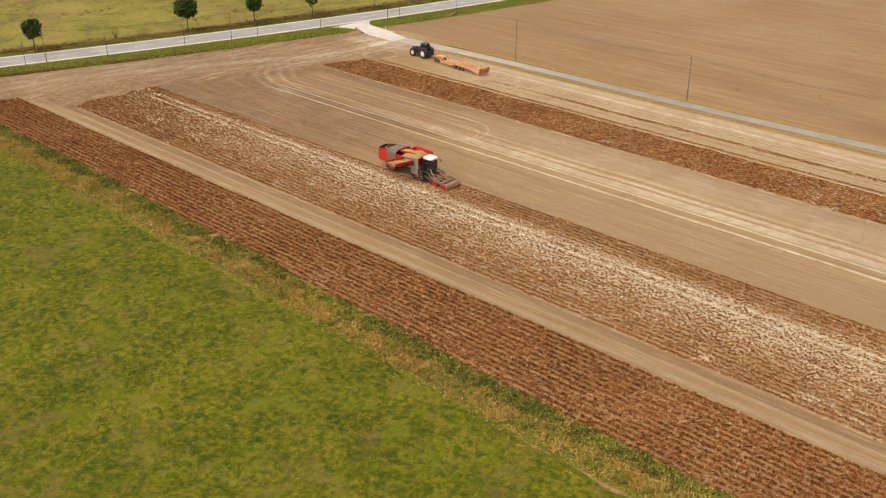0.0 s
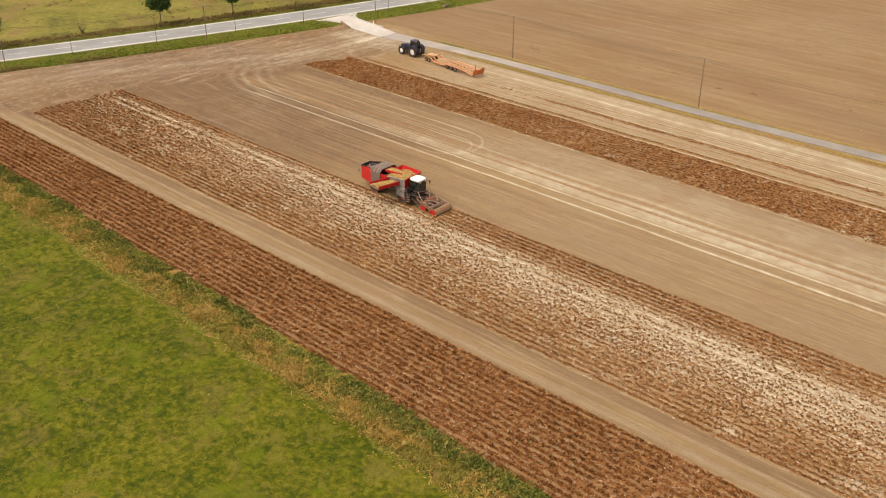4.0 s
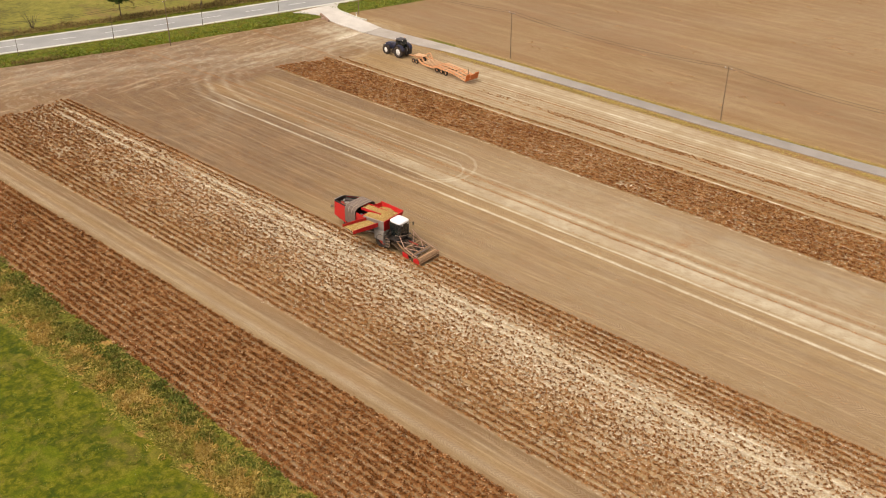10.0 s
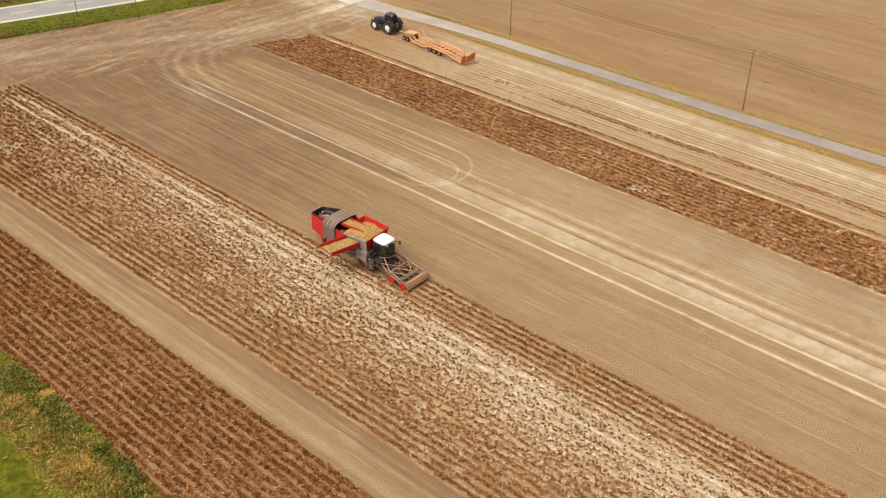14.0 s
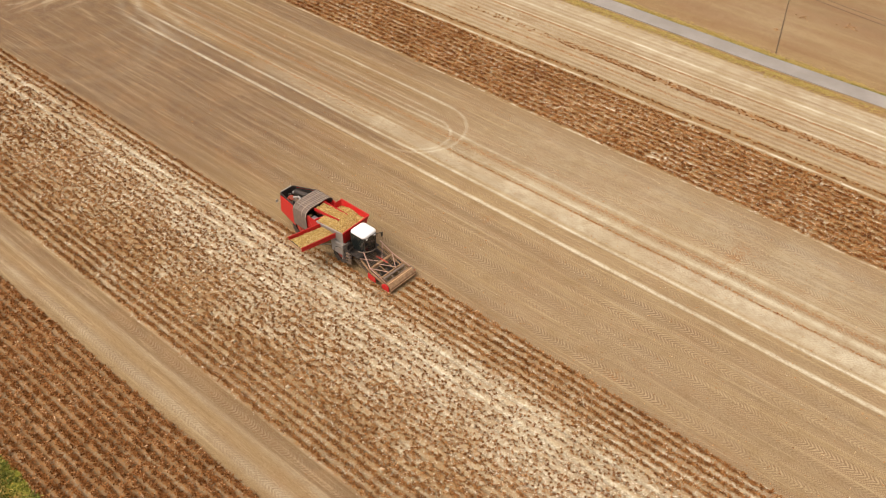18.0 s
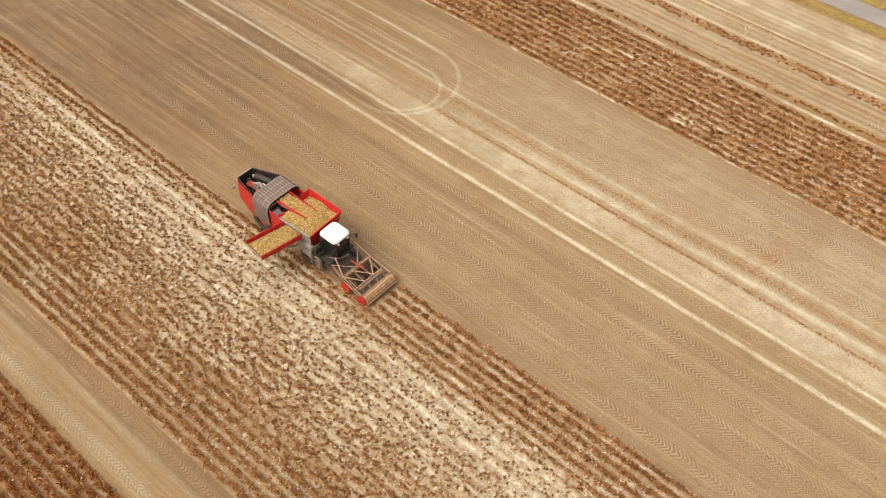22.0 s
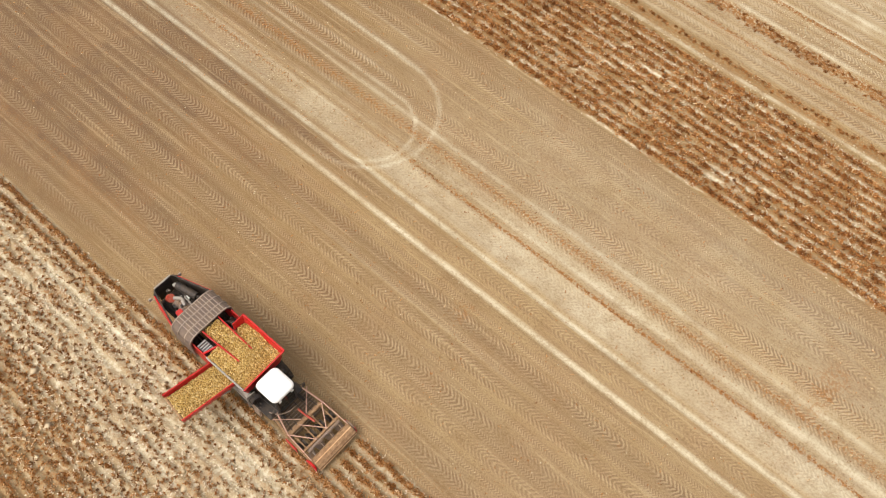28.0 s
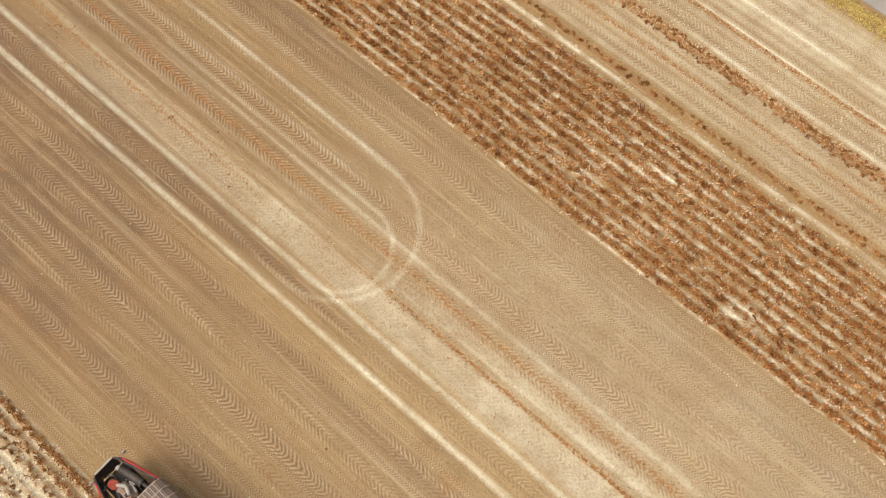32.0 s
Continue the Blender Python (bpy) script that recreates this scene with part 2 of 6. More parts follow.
    grass = g.mix(g.step(g.noise(0.23, 4, 0.6, warp=0.5), 0.54, 0.66, 0.0, 0.55), grass, g.mix(gf, (0.080, 0.12, 0.003), (0.145, 0.175, 0.006)))
    grass = g.mix(g.step(g.noise(9.0, 3, 0.7), 0.40, 0.58, 0.32, 0.0), grass, (0.03, 0.044, 0.003))
    grass = g.mix(g.step(g.noise(3.4, 2), 0.75, 0.77, 0.0, 0.8), grass, (0.55, 0.55, 0.42))
    graze = g.ramp(g.math("ADD", g.math("MULTIPLY", gp, 0.6), g.math("MULTIPLY", gm, 0.4)),
                   [(0.37, (0.095, 0.085, 0.022)), (0.50, (0.205, 0.19, 0.036)), (0.63, (0.29, 0.24, 0.06))])
    graze = g.mix(g.step(gf, 0.35, 0.6, 0.35, 0.0), graze, (0.13, 0.125, 0.03))
    graze = g.mix(g.step(g.noise(0.06, 5, 0.65, warp=0.5), 0.53, 0.66, 0.0, 0.75), graze, g.mix(gf, (0.12, 0.07, 0.03), (0.30, 0.19, 0.08)))
    dry = g.ramp(g.math("ADD", g.math("MULTIPLY", gf, 0.5), g.math("MULTIPLY", gm, 0.5)),
                 [(0.37, (0.17, 0.095, 0.025)), (0.51, (0.36, 0.20, 0.06)), (0.64, (0.50, 0.31, 0.11))])
    olive = g.ramp(gf, [(0.38, (0.055, 0.062, 0.007)), (0.52, (0.14, 0.14, 0.018)), (0.64, (0.26, 0.22, 0.04))])
    dry = g.mix(g.step(g.noise(0.4, 4, 0.6), 0.32, 0.48), dry, olive)
    edge = g.math("MULTIPLY", g.math("SUBTRACT", gm, 0.5), 0.8)
    c = g.mix(g.step(g.math("ADD", straw, edge), 0.35, 0.65), soil, dry)
    c = g.mix(g.step(g.math("ADD", meadow, edge), 0.35, 0.65), c, grass)
    c = g.mix(g.step(g.math("ADD", pasture, edge), 0.35, 0.65), c, graze)
    h = g.math("ADD", g.math("MULTIPLY", clod, 0.6), g.math("MULTIPLY", mid, 0.3))
    h = g.math("ADD", h, g.math("MULTIPLY", g.math("MULTIPLY", lug_mask, lug), 0.5))
    h = g.math("ADD", h, g.math("MULTIPLY", g.math("MULTIPLY", gf, meadow), 0.9))
    g.bump(h, 0.55, 0.08)
    return g.colour(c)


GROUND = ground_material()
RED_HAULM = haulm_material("reddish_haulm", (0.094, 0.031, 0.007), (0.248, 0.092, 0.024), (0.40, 0.185, 0.066), (0.68, 0.49, 0.29))
HAULM = haulm_material("dead_haulm", (0.155, 0.060, 0.017), (0.315, 0.130, 0.039), (0.46, 0.238, 0.090), (0.72, 0.56, 0.36))
TAN_HAULM = haulm_material("tan_haulm", (0.115, 0.038, 0.010), (0.315, 0.121, 0.033), (0.50, 0.258, 0.096), (0.74, 0.57, 0.35))
PALE_HAULM = haulm_material("faded_haulm", (0.24, 0.12, 0.05), (0.40, 0.22, 0.10), (0.52, 0.34, 0.18), (0.66, 0.50, 0.32))
PALE_FLECKS = haulm_material("pale_flecks", (0.50, 0.39, 0.27), (0.62, 0.52, 0.38), (0.72, 0.63, 0.49), (0.80, 0.73, 0.60))
LANE_STRAW = leafy("lane_straw", [(0.0, (0.30, 0.20, 0.055)), (0.5, (0.43, 0.31, 0.095)), (0.9, (0.52, 0.40, 0.15)), (1.0, (0.33, 0.30, 0.07))])
WEED = leafy("weed_leaves", [(0.0, (0.085, 0.090, 0.014)), (0.4, (0.17, 0.175, 0.028)), (0.75, (0.27, 0.245, 0.050)), (1.0, (0.42, 0.33, 0.10))],
             patches=[(0.0, (0.048, 0.066, 0.012)), (0.6, (0.11, 0.14, 0.020)), (1.0, (0.23, 0.25, 0.05))], size=0.6)
STRAW = leafy("dry_grass", [(0.0, (0.25, 0.155, 0.030)), (0.3, (0.40, 0.255, 0.055)), (0.65, (0.50, 0.34, 0.085)), (1.0, (0.62, 0.47, 0.17))],
              patches=[(0.0, (0.12, 0.125, 0.017)), (0.5, (0.25, 0.235, 0.036)), (1.0, (0.44, 0.37, 0.09))], size=0.38)
TUFT = leafy("meadow_tufts", [(0.0, (0.040, 0.075, 0.004)), (0.5, (0.10, 0.13, 0.008)), (1.0, (0.22, 0.21, 0.025))])
BANK = leafy("bank_growth", [(0.0, (0.09, 0.06, 0.02)), (0.45, (0.21, 0.135, 0.045)), (0.75, (0.30, 0.22, 0.065)), (1.0, (0.17, 0.18, 0.035))])
VERGE = leafy("verge_grass", [(0.0, (0.10, 0.14, 0.016)), (0.6, (0.17, 0.22, 0.028)), (1.0, (0.27, 0.28, 0.06))])
LEAF = leafy("tree_leaves", [(0.0, (0.025, 0.05, 0.012)), (0.5, (0.05, 0.09, 0.02)), (1.0, (0.10, 0.145, 0.035))])


def stony(name, a, b, dark, scale=1.2):
    g = Nodes(name, 0.85, spec=0.3)
    big, small = g.noise(scale * 0.25, 4), g.noise(scale * 12, 4, 0.7)
    c = g.mix(g.step(big, 0.3, 0.7), a, b)
    c = g.mix(g.step(small, 0.35, 0.6, 0.4, 0.0), c, dark)
    g.bump(small, 0.25, 0.01)
    return g.colour(c)


ASPHALT = stony("asphalt", (0.27, 0.275, 0.26), (0.34, 0.34, 0.32), (0.21, 0.21, 0.195), 0.8)
SHOULDER = stony("pale_road_edge", (0.52, 0.52, 0.46), (0.64, 0.63, 0.56), (0.40, 0.40, 0.33), 0.8)


def lane_material():
    """Grey worn lane, overlaid with pale dust towards the junction."""
    g = Nodes("worn_lane", 0.85)
    x = g.xyz(g.coords())[0]
    big, small = g.noise(0.3, 4), g.noise(14, 4, 0.7)
    c = g.mix(g.step(big, 0.3, 0.7), (0.26, 0.24, 0.215), (0.33, 0.305, 0.275))
    dusty = g.mix(g.step(big, 0.3, 0.7), (0.36, 0.33, 0.285), (0.46, 0.42, 0.365))
    c = g.mix(g.step(g.math("ADD", x, g.math("MULTIPLY", big, 18.0)), -112.0, -88.0, 0.9, 0.0), c, dusty)
    c = g.mix(g.step(small, 0.35, 0.6, 0.4, 0.0), c, (0.22, 0.17, 0.12))
    g.bump(small, 0.25, 0.01)
    return g.colour(c)


LANE = lane_material()
GRAVEL = stony("dusty_gravel", (0.52, 0.49, 0.43), (0.64, 0.61, 0.54), (0.40, 0.36, 0.30))
LINE = stony("road_paint", (0.70, 0.70, 0.68), (0.62, 0.62, 0.60), (0.4, 0.4, 0.4))
CLOD = stony("dry_clods", (0.50, 0.40, 0.26), (0.64, 0.54, 0.37), (0.36, 0.26, 0.15), 2)
WOOD = stony("pole_wood", (0.20, 0.14, 0.09), (0.28, 0.20, 0.13), (0.10, 0.065, 0.04), 3)
BARK = stony("bark", (0.10, 0.075, 0.05), (0.16, 0.125, 0.085), (0.04, 0.03, 0.02), 3)
CONCRETE = stony("culvert_concrete", (0.30, 0.19, 0.13), (0.40, 0.27, 0.19), (0.16, 0.10, 0.07))
RED = painted("red_paint", (0.54, 0.010, 0.014), 0.12, 0.32)
HOOD = painted("dusty_grey_hood", (0.13, 0.10, 0.085), 0.7, 0.6, dust_colour=(0.25, 0.18, 0.13))
HOOD_BAR = painted("hood_ribs", (0.30, 0.24, 0.20), 0.6, 0.6, dust_colour=(0.44, 0.35, 0.26))
DARK = painted("black_parts", (0.018, 0.018, 0.020), 0.18, 0.5)
STEEL = painted("dusty_steel", (0.24, 0.19, 0.16), 0.8, 0.5, 0.3, (0.33, 0.22, 0.13))
RUSTY = painted("dusty_pink_primer", (0.52, 0.30, 0.24), 0.6, 0.6, dust_colour=(0.50, 0.36, 0.24))
BRIGHT = painted("bare_metal", (0.62, 0.62, 0.62), 0.15, 0.3, 0.9)
MUDDY = painted("soil_caked_metal", (0.24, 0.135, 0.07), 0.9, 0.85, dust_colour=(0.40, 0.255, 0.14), scale=5)
# dark of the soil seen through the open web, put into a solid sheet
WEB = painted("web_gap_soil", (0.10, 0.068, 0.042), 0.7, 0.9, dust_colour=(0.20, 0.135, 0.08))
GREY = painted("grey_sheet", (0.33, 0.32, 0.30), 0.4, 0.5)
WHITE = painted("white_roof", (0.82, 0.82, 0.80), 0.04, 0.35, dust_colour=(0.6, 0.55, 0.45))
RUBBER = painted("tyre_rubber", (0.025, 0.024, 0.023), 0.5, 0.85, dust_colour=(0.16, 0.115, 0.075))
RIM = painted("white_rims", (0.86, 0.86, 0.83), 0.06, 0.35)
RIM_RED = painted("red_rims", (0.45, 0.03, 0.02), 0.4, 0.5)
RIM_ORANGE = painted("orange_rims", (0.50, 0.26, 0.12), 0.5, 0.6)
ORANGE = painted("orange_paint", (0.68, 0.28, 0.10), 0.75, 0.55, dust_colour=(0.68, 0.47, 0.29))
RAMP = painted("bright_orange_paint", (0.62, 0.15, 0.03), 0.3, 0.5, dust_colour=(0.52, 0.30, 0.16))
TIMBER = painted("trailer_planks", (0.60, 0.36, 0.19), 0.5, 0.8, dust_colour=(0.64, 0.46, 0.29))
BLUE = painted("dark_blue_paint", (0.009, 0.019, 0.055), 0.14, 0.3)
NAVY = painted("black_blue_roof", (0.018, 0.022, 0.035), 0.25, 0.4)
LAMP = painted("lamp_lens", (0.75, 0.75, 0.70), 0.05, 0.15)


def glass_material():
    g = Nodes("tinted_glass", 0.05, spec=0.5)
    g.put(g.bsdf.inputs["Transmission Weight"], 0.75)
    return g.colour((0.06, 0.075, 0.07))


GLASS = glass_material()


def potato_material():
    g = Nodes("potatoes", 0.7, spec=0.2)
    c = g.ramp(g.island(), [(0.0, (0.26, 0.145, 0.035)), (0.3, (0.45, 0.29, 0.085)), (0.75, (0.60, 0.42, 0.15)), (1.0, (0.72, 0.57, 0.28))])
    c = g.mix(g.step(g.noise(9, 3), 0.45, 0.65, 0.0, 0.4), c, (0.22, 0.14, 0.06))
    return g.colour(c)


POTATO = potato_material()


# ---- mesh tools ----
def part(name, bm, material, parent=None, label="", smooth=False):
    """One mesh object out of a bmesh, under a thing or a part."""
    me = bpy.data.meshes.new(name)
    bm.normal_update()
    bm.to_mesh(me)
    bm.free()
    me.materials.append(material)
    if smooth:
        me.shade_smooth()
    ob = new(name, me)
    ob.parent = parent
    if label:
        tagged(ob, label)
    return ob


def sheet(name, verts, faces, material, parent=None):
    """One mesh object out of arrays of corners and quads."""
    me = bpy.data.meshes.new(name)
    verts, faces = np.asarray(verts, dtype=np.float32), np.asarray(faces, dtype=np.int32)
    k = faces.shape[1]
    me.vertices.add(len(verts))
    me.vertices.foreach_set("co", verts.ravel())
    me.loops.add(faces.size)
    me.loops.foreach_set("vertex_index", faces.ravel())
    me.polygons.add(len(faces))
    me.polygons.foreach_set("loop_start", np.arange(0, faces.size, k, dtype=np.int32))
    me.update(calc_edges=True)
    me.validate()
    me.materials.append(material)
    ob = new(name, me)
    ob.parent = parent
    return ob


def box(bm, c, s, bevel=0.0, m=None, taper=1.0):
    """A block about c of size s; taper narrows its top."""
    r = bmesh.ops.create_cube(bm, size=1.0)
    vs = r["verts"]
    for v in vs:
        k = taper if v.co.z > 0 else 1.0
        v.co = Vector((v.co.x * s[0] * k, v.co.y * s[1] * k, v.co.z * s[2]))
    if bevel:
        es = list({e for v in vs for e in v.link_edges})
        out = bmesh.ops.bevel(bm, geom=es, offset=bevel, segments=2, affect="EDGES", clamp_overlap=True)
        vs = list({v for f in out["faces"] for v in f.verts} | {v for v in vs if v.is_valid})
    t = Matrix.Translation(c) @ (m if m else Matrix())
    for v in vs:
        v.co = t @ v.co
    return vs


def rod(bm, a, b, r, r2=None, n=8):
    """A round bar from a to b."""
    a, b = Vector(a), Vector(b)
    d = b - a
    q = d.to_track_quat("Z", "Y").to_matrix().to_4x4()
    bmesh.ops.create_cone(bm, cap_ends=True, segments=n, radius1=r, radius2=r if r2 is None else r2, depth=d.length,
                          matrix=Matrix.Translation((a + b) / 2) @ q)


def bar(bm, a, b, w, h):
    """A square tube from a to b."""
    a, b = Vector(a), Vector(b)
    d = b - a
    q = d.to_track_quat("X", "Z").to_matrix().to_4x4()
    box(bm, (a + b) / 2, (d.length, w, h), min(w, h) * 0.15, q)


def slab(bm, pts, thick):
    """A flat plate through the corner points pts, with that thickness."""
    vs = [bm.verts.new(p) for p in pts]
    f = bm.faces.new(vs)
    f.normal_update()
    n = f.normal * thick
    ws = [bm.verts.new(Vector(p) - n) for p in pts]
    bm.faces.new(list(reversed(ws)))
    k = len(pts)
    for i in range(k):
        j = (i + 1) % k
        bm.faces.new((vs[j], vs[i], ws[i], ws[j]))


def loft(bm, rings, closed=True):
    """A skin over rings of equally many points, with both ends closed."""
    vr = [[bm.verts.new(p) for p in r] for r in rings]
    n = len(vr[0])
    for a, b in zip(vr, vr[1:]):
        for i in range(n if closed else n - 1):
            j = (i + 1) % n
            bm.faces.new((a[i], a[j], b[j], b[i]))
    if closed:
        bm.faces.new(list(reversed(vr[0])))
        bm.faces.new(vr[-1])


def thing(name, label, category, group="", kind="", at=None):
    ob = new(name)
    ob.empty_display_size = 0.3
    if at is not None:
        ob.matrix_basis = at
    return tagged(ob, label, category, group, kind)


def B():
    return bmesh.new()


def vnoise(x, y, size, seed=0):
    """Smooth noise from 0 to 1 over the plan."""
    u, v = x / size + 1000.0 + 17.3 * seed, y / size + 1000.0 + 5.1 * seed
    iu, iv = np.floor(u), np.floor(v)
    fu, fv = u - iu, v - iv
    fu, fv = fu * fu * (3 - 2 * fu), fv * fv * (3 - 2 * fv)

    def h(a, b):
        s = np.sin(a * 127.1 + b * 311.7 + seed * 74.7) * 43758.5453
        return s - np.floor(s)
    return (h(iu, iv) * (1 - fu) + h(iu + 1, iv) * fu) * (1 - fv) + (h(iu, iv + 1) * (1 - fu) + h(iu + 1, iv + 1) * fu) * fv


def ramp01(v, lo, hi):
    t = np.clip((v - lo) / (hi - lo), 0, 1)
    return t * t * (3 - 2 * t)


def band(y, lo, hi, soft=0.25):
    return ramp01(y, lo - soft, lo + soft) * (1 - ramp01(y, hi - soft, hi + soft))


def line(y, c, w):
    return np.exp(-((y - c) / w) ** 2)


# ---- the plan: strips of the field by their y, the road by its near edge ----
ROW = 0.75
STRIP_A = (62.136, 73.6)
STRIP_B = (78.1, 94.1)
STRIP_UNDUG = (94.1, 97.1)
STRIP_D = (124.0, 133.2)
DIG_X = -83.9                     # the harvester has dug up to here
HARVESTER = (-84.3, 95.45)
LANE_Y = (149.4, 152.2)
# tyre bands: middle, half width, how deep the lugs are pressed
LUG_BANDS = [(74.6, 0.4, 0.6), (77.3, 0.35, 0.55), (95.8, 0.45, 0.9), (98.6, 0.5, 1.0), (100.9, 0.5, 0.6), (102.3, 0.55, 1.0), (104.6, 0.55, 0.8), (106.6, 0.5, 0.9), (109.8, 0.45, 0.5), (112.3, 0.6, 0.35),
             (114.9, 0.6, 0.8), (117.2, 0.55, 1.0), (119.4, 0.5, 0.6), (121.4, 0.55, 0.9), (123.0, 0.45, 0.6), (135.8, 0.45, 0.8), (137.8, 0.5, 0.4), (140.4, 0.5, 0.9), (142.8, 0.5, 0.7), (145.4, 0.5, 0.9)]


def road_x(y):
    """The road's edge towards the field."""
    s = (y - 80.0) / 100.0
    return -191.6 + 41.5 * s - 7.5 * s * s


def road_slope(y):
    s = (y - 80.0) / 100.0
    return (41.5 - 15.0 * s) / 100.0


def off_road(x, y):
    """Metres from the road's near edge, towards the field."""
    k = road_slope(y)
    return (x - road_x(y)) / np.sqrt(1 + k * k)


ROAD_WIDE = 7.6
VERGE_WIDE = 7.0


def west_end(y):
    """Where the crop rows stop short of the headland."""
    return np.interp(y, [62, 74, 78, 94, 98, 124, 134], [-176, -170, -158.5, -157.5, -156, -145, -141.5])


# ---- ground: one sheet to the horizon ----
def near_curve(x, y, pts):
    """Distance to a polyline."""
    best = np.full(x.shape, 1e9)
    for (ax, ay), (bx, by) in zip(pts, pts[1:]):
        dx, dy = bx - ax, by - ay
        t = np.clip(((x - ax) * dx + (y - ay) * dy) / (dx * dx + dy * dy), 0, 1)
        best = np.minimum(best, np.hypot(x - ax - t * dx, y - ay - t * dy))
    return best


def arc(cx, cy, r, a0, a1, n=24):
    return [(cx + r * math.cos(radians(a0 + (a1 - a0) * i / n)), cy + r * math.sin(radians(a0 + (a1 - a0) * i / n))) for i in range(n + 1)]


def row_wave(y, turn=0.0):
    """Cosine over the ridges, 1 on each strip's crests."""
    start, pitch = np.full(y.shape, STRIP_B[0]), np.full(y.shape, (STRIP_B[1] - STRIP_B[0]) / 21)
    for (lo, hi), n in ((STRIP_A, 15), (STRIP_UNDUG, 4), (STRIP_D, 12)):
        here = (y >= lo - 0.05) & (y <= hi + 0.05)
        start, pitch = np.where(here, lo, start), np.where(here, (hi - lo) / n, pitch)
    return np.cos(2 * np.pi * ((y - start) / pitch - 0.5) - turn)


def weeds_y(x):
    """The slanting edge where the weeds overgrow the first rows."""
    return np.interp(x, [-180, -123, -95, -73, -52, -20], [65.0, 64.3, 63.6, 63.1, 62.3, 62.1])


def in_rows(x, y):
    """How far a place lies in standing rows, 0 to 1."""
    w = west_end(y) + 1.5 * (vnoise(x * 0, y, 1.5, 3) - 0.5)
    inside = ramp01(x, w - 0.6, w + 0.6)
    a = band(y, *STRIP_A, 0.1) * ramp01(y, weeds_y(x) - 0.3, weeds_y(x) + 0.3) + band(y, *STRIP_B, 0.1) + band(y, *STRIP_D, 0.1)
    u = band(y, *STRIP_UNDUG, 0.1) * ramp01(x, DIG_X - 0.3, DIG_X + 0.3)
    return np.clip(a * inside + u, 0, 1)


def build_ground():
    xs = np.concatenate([[-3000, -1500, -800, -500, -380, -310, -270, -240, -225, -212], np.arange(-204, -112, 0.68), np.arange(-112, -100, 0.48), np.arange(-100, -93.4, 0.2), np.arange(-93.4, -88, 0.48), np.arange(-88, -4, 0.68), [-4, 0, 6, 14, 24, 40, 70, 120, 250, 600, 1500, 3000]])
    ys = np.concatenate([[-3000, -1500, -700, -350, -180, -100, -60, -35, -18, -5, 5, 15, 24, 32], np.arange(38, 62, 0.5), np.arange(62, 148, 0.125),
                         np.arange(148, 206, 0.5), [207, 212, 220, 232, 250, 275, 310, 360, 450, 600, 1000, 1700, 3000]])
    x, y = np.meshgrid(xs, ys, indexing="ij")
    d = off_road(x, y)
    near = (np.abs(x + 95) < 115)
    n1, n2, n3 = vnoise(x, y, 9, 1), vnoise(x, y, 2.2, 2), vnoise(x, y, 28, 4)
    rows = in_rows(x, y)
    headland = (1 - ramp01(x, west_end(y) - 3 + 4 * n1, west_end(y) + 6 * n1 + 1)) * ramp01(d, VERGE_WIDE, VERGE_WIDE + 1) * (1 - ramp01(y, 149, 152.5))
    field = ramp01(d, VERGE_WIDE - 0.5, VERGE_WIDE + 0.5) * ramp01(y, weeds_y(x) - 1, weeds_y(x))
    ridge = 0.5 + 0.5 * row_wave(y)
    z = rows * (0.20 * ridge * (1 - 0.5 * thin_haulm(x, y)) - 0.04) + 0.05 * (n2 - 0.5) * (1 - rows) + 0.10 * (n1 - 0.5)
    wheel = line(y, 108.6, 0.25) + line(y, 110.85, 0.25) + line(y, 75.2, 0.35) + line(y, 77.0, 0.35)
    z -= 0.06 * wheel * field * near
    z -= 0.55 * band(d, 4.6, 6.4, 0.8) * (y < 146)
    z -= 0.35 * band(y, weeds_y(x) - 4.2, weeds_y(x) - 2.0, 0.8) * ramp01(d, 4, 9)
    # pale dry tracks
    wander = 0.35 * (vnoise(x, y * 0, 30, 7) - 0.5)
    yy = y + wander
    thin = 0.55 + 0.45 * vnoise(x, y, 3.5, 8)
    pale = 0.92 * band(yy, 108.5, 108.85, 0.13) + 0.92 * band(yy, 110.57, 110.92, 0.13)
    pale += (0.3 * line(yy, 113.6 + 0.012 * (x + 100), 0.2) + 0.42 * line(yy, 115.85, 0.18)) * (0.5 + 0.5 * ramp01(x, -125, -100))
    pale += (0.45 * line(yy, 117.5, 0.15) + 0.45 * line(yy, 119.4, 0.15) + 0.3 * line(yy, 121.0, 0.14) + 0.3 * line(yy, 112.9, 0.16) + 0.3 * line(yy, 114.4, 0.14)) * (1 - ramp01(x, -103, -99))
    pale += 0.2 * line(yy, 105.4, 0.12) * ramp01(vnoise(x, y * 0, 9, 41), 0.5, 0.7)
    pale += 0.46 * band(yy, 111.2, 113.0, 0.3) * ramp01(x, -128, -112)
    pale += 0.3 * band(yy, 113.7, 114.5, 0.15) * ramp01(x, -98, -88)
    loop = line(near_curve(x, y, [(-118, 119.4)] + arc(-99.9, 114.4, 4.85, 92, -95)), 0, 0.15) + line(near_curve(x, y, [(-118, 116.4)] + arc(-98.9, 113.55, 3.0, 95, -105)), 0, 0.14)
    pale += 0.5 * loop
    pale *= ramp01(x, -146, -138)
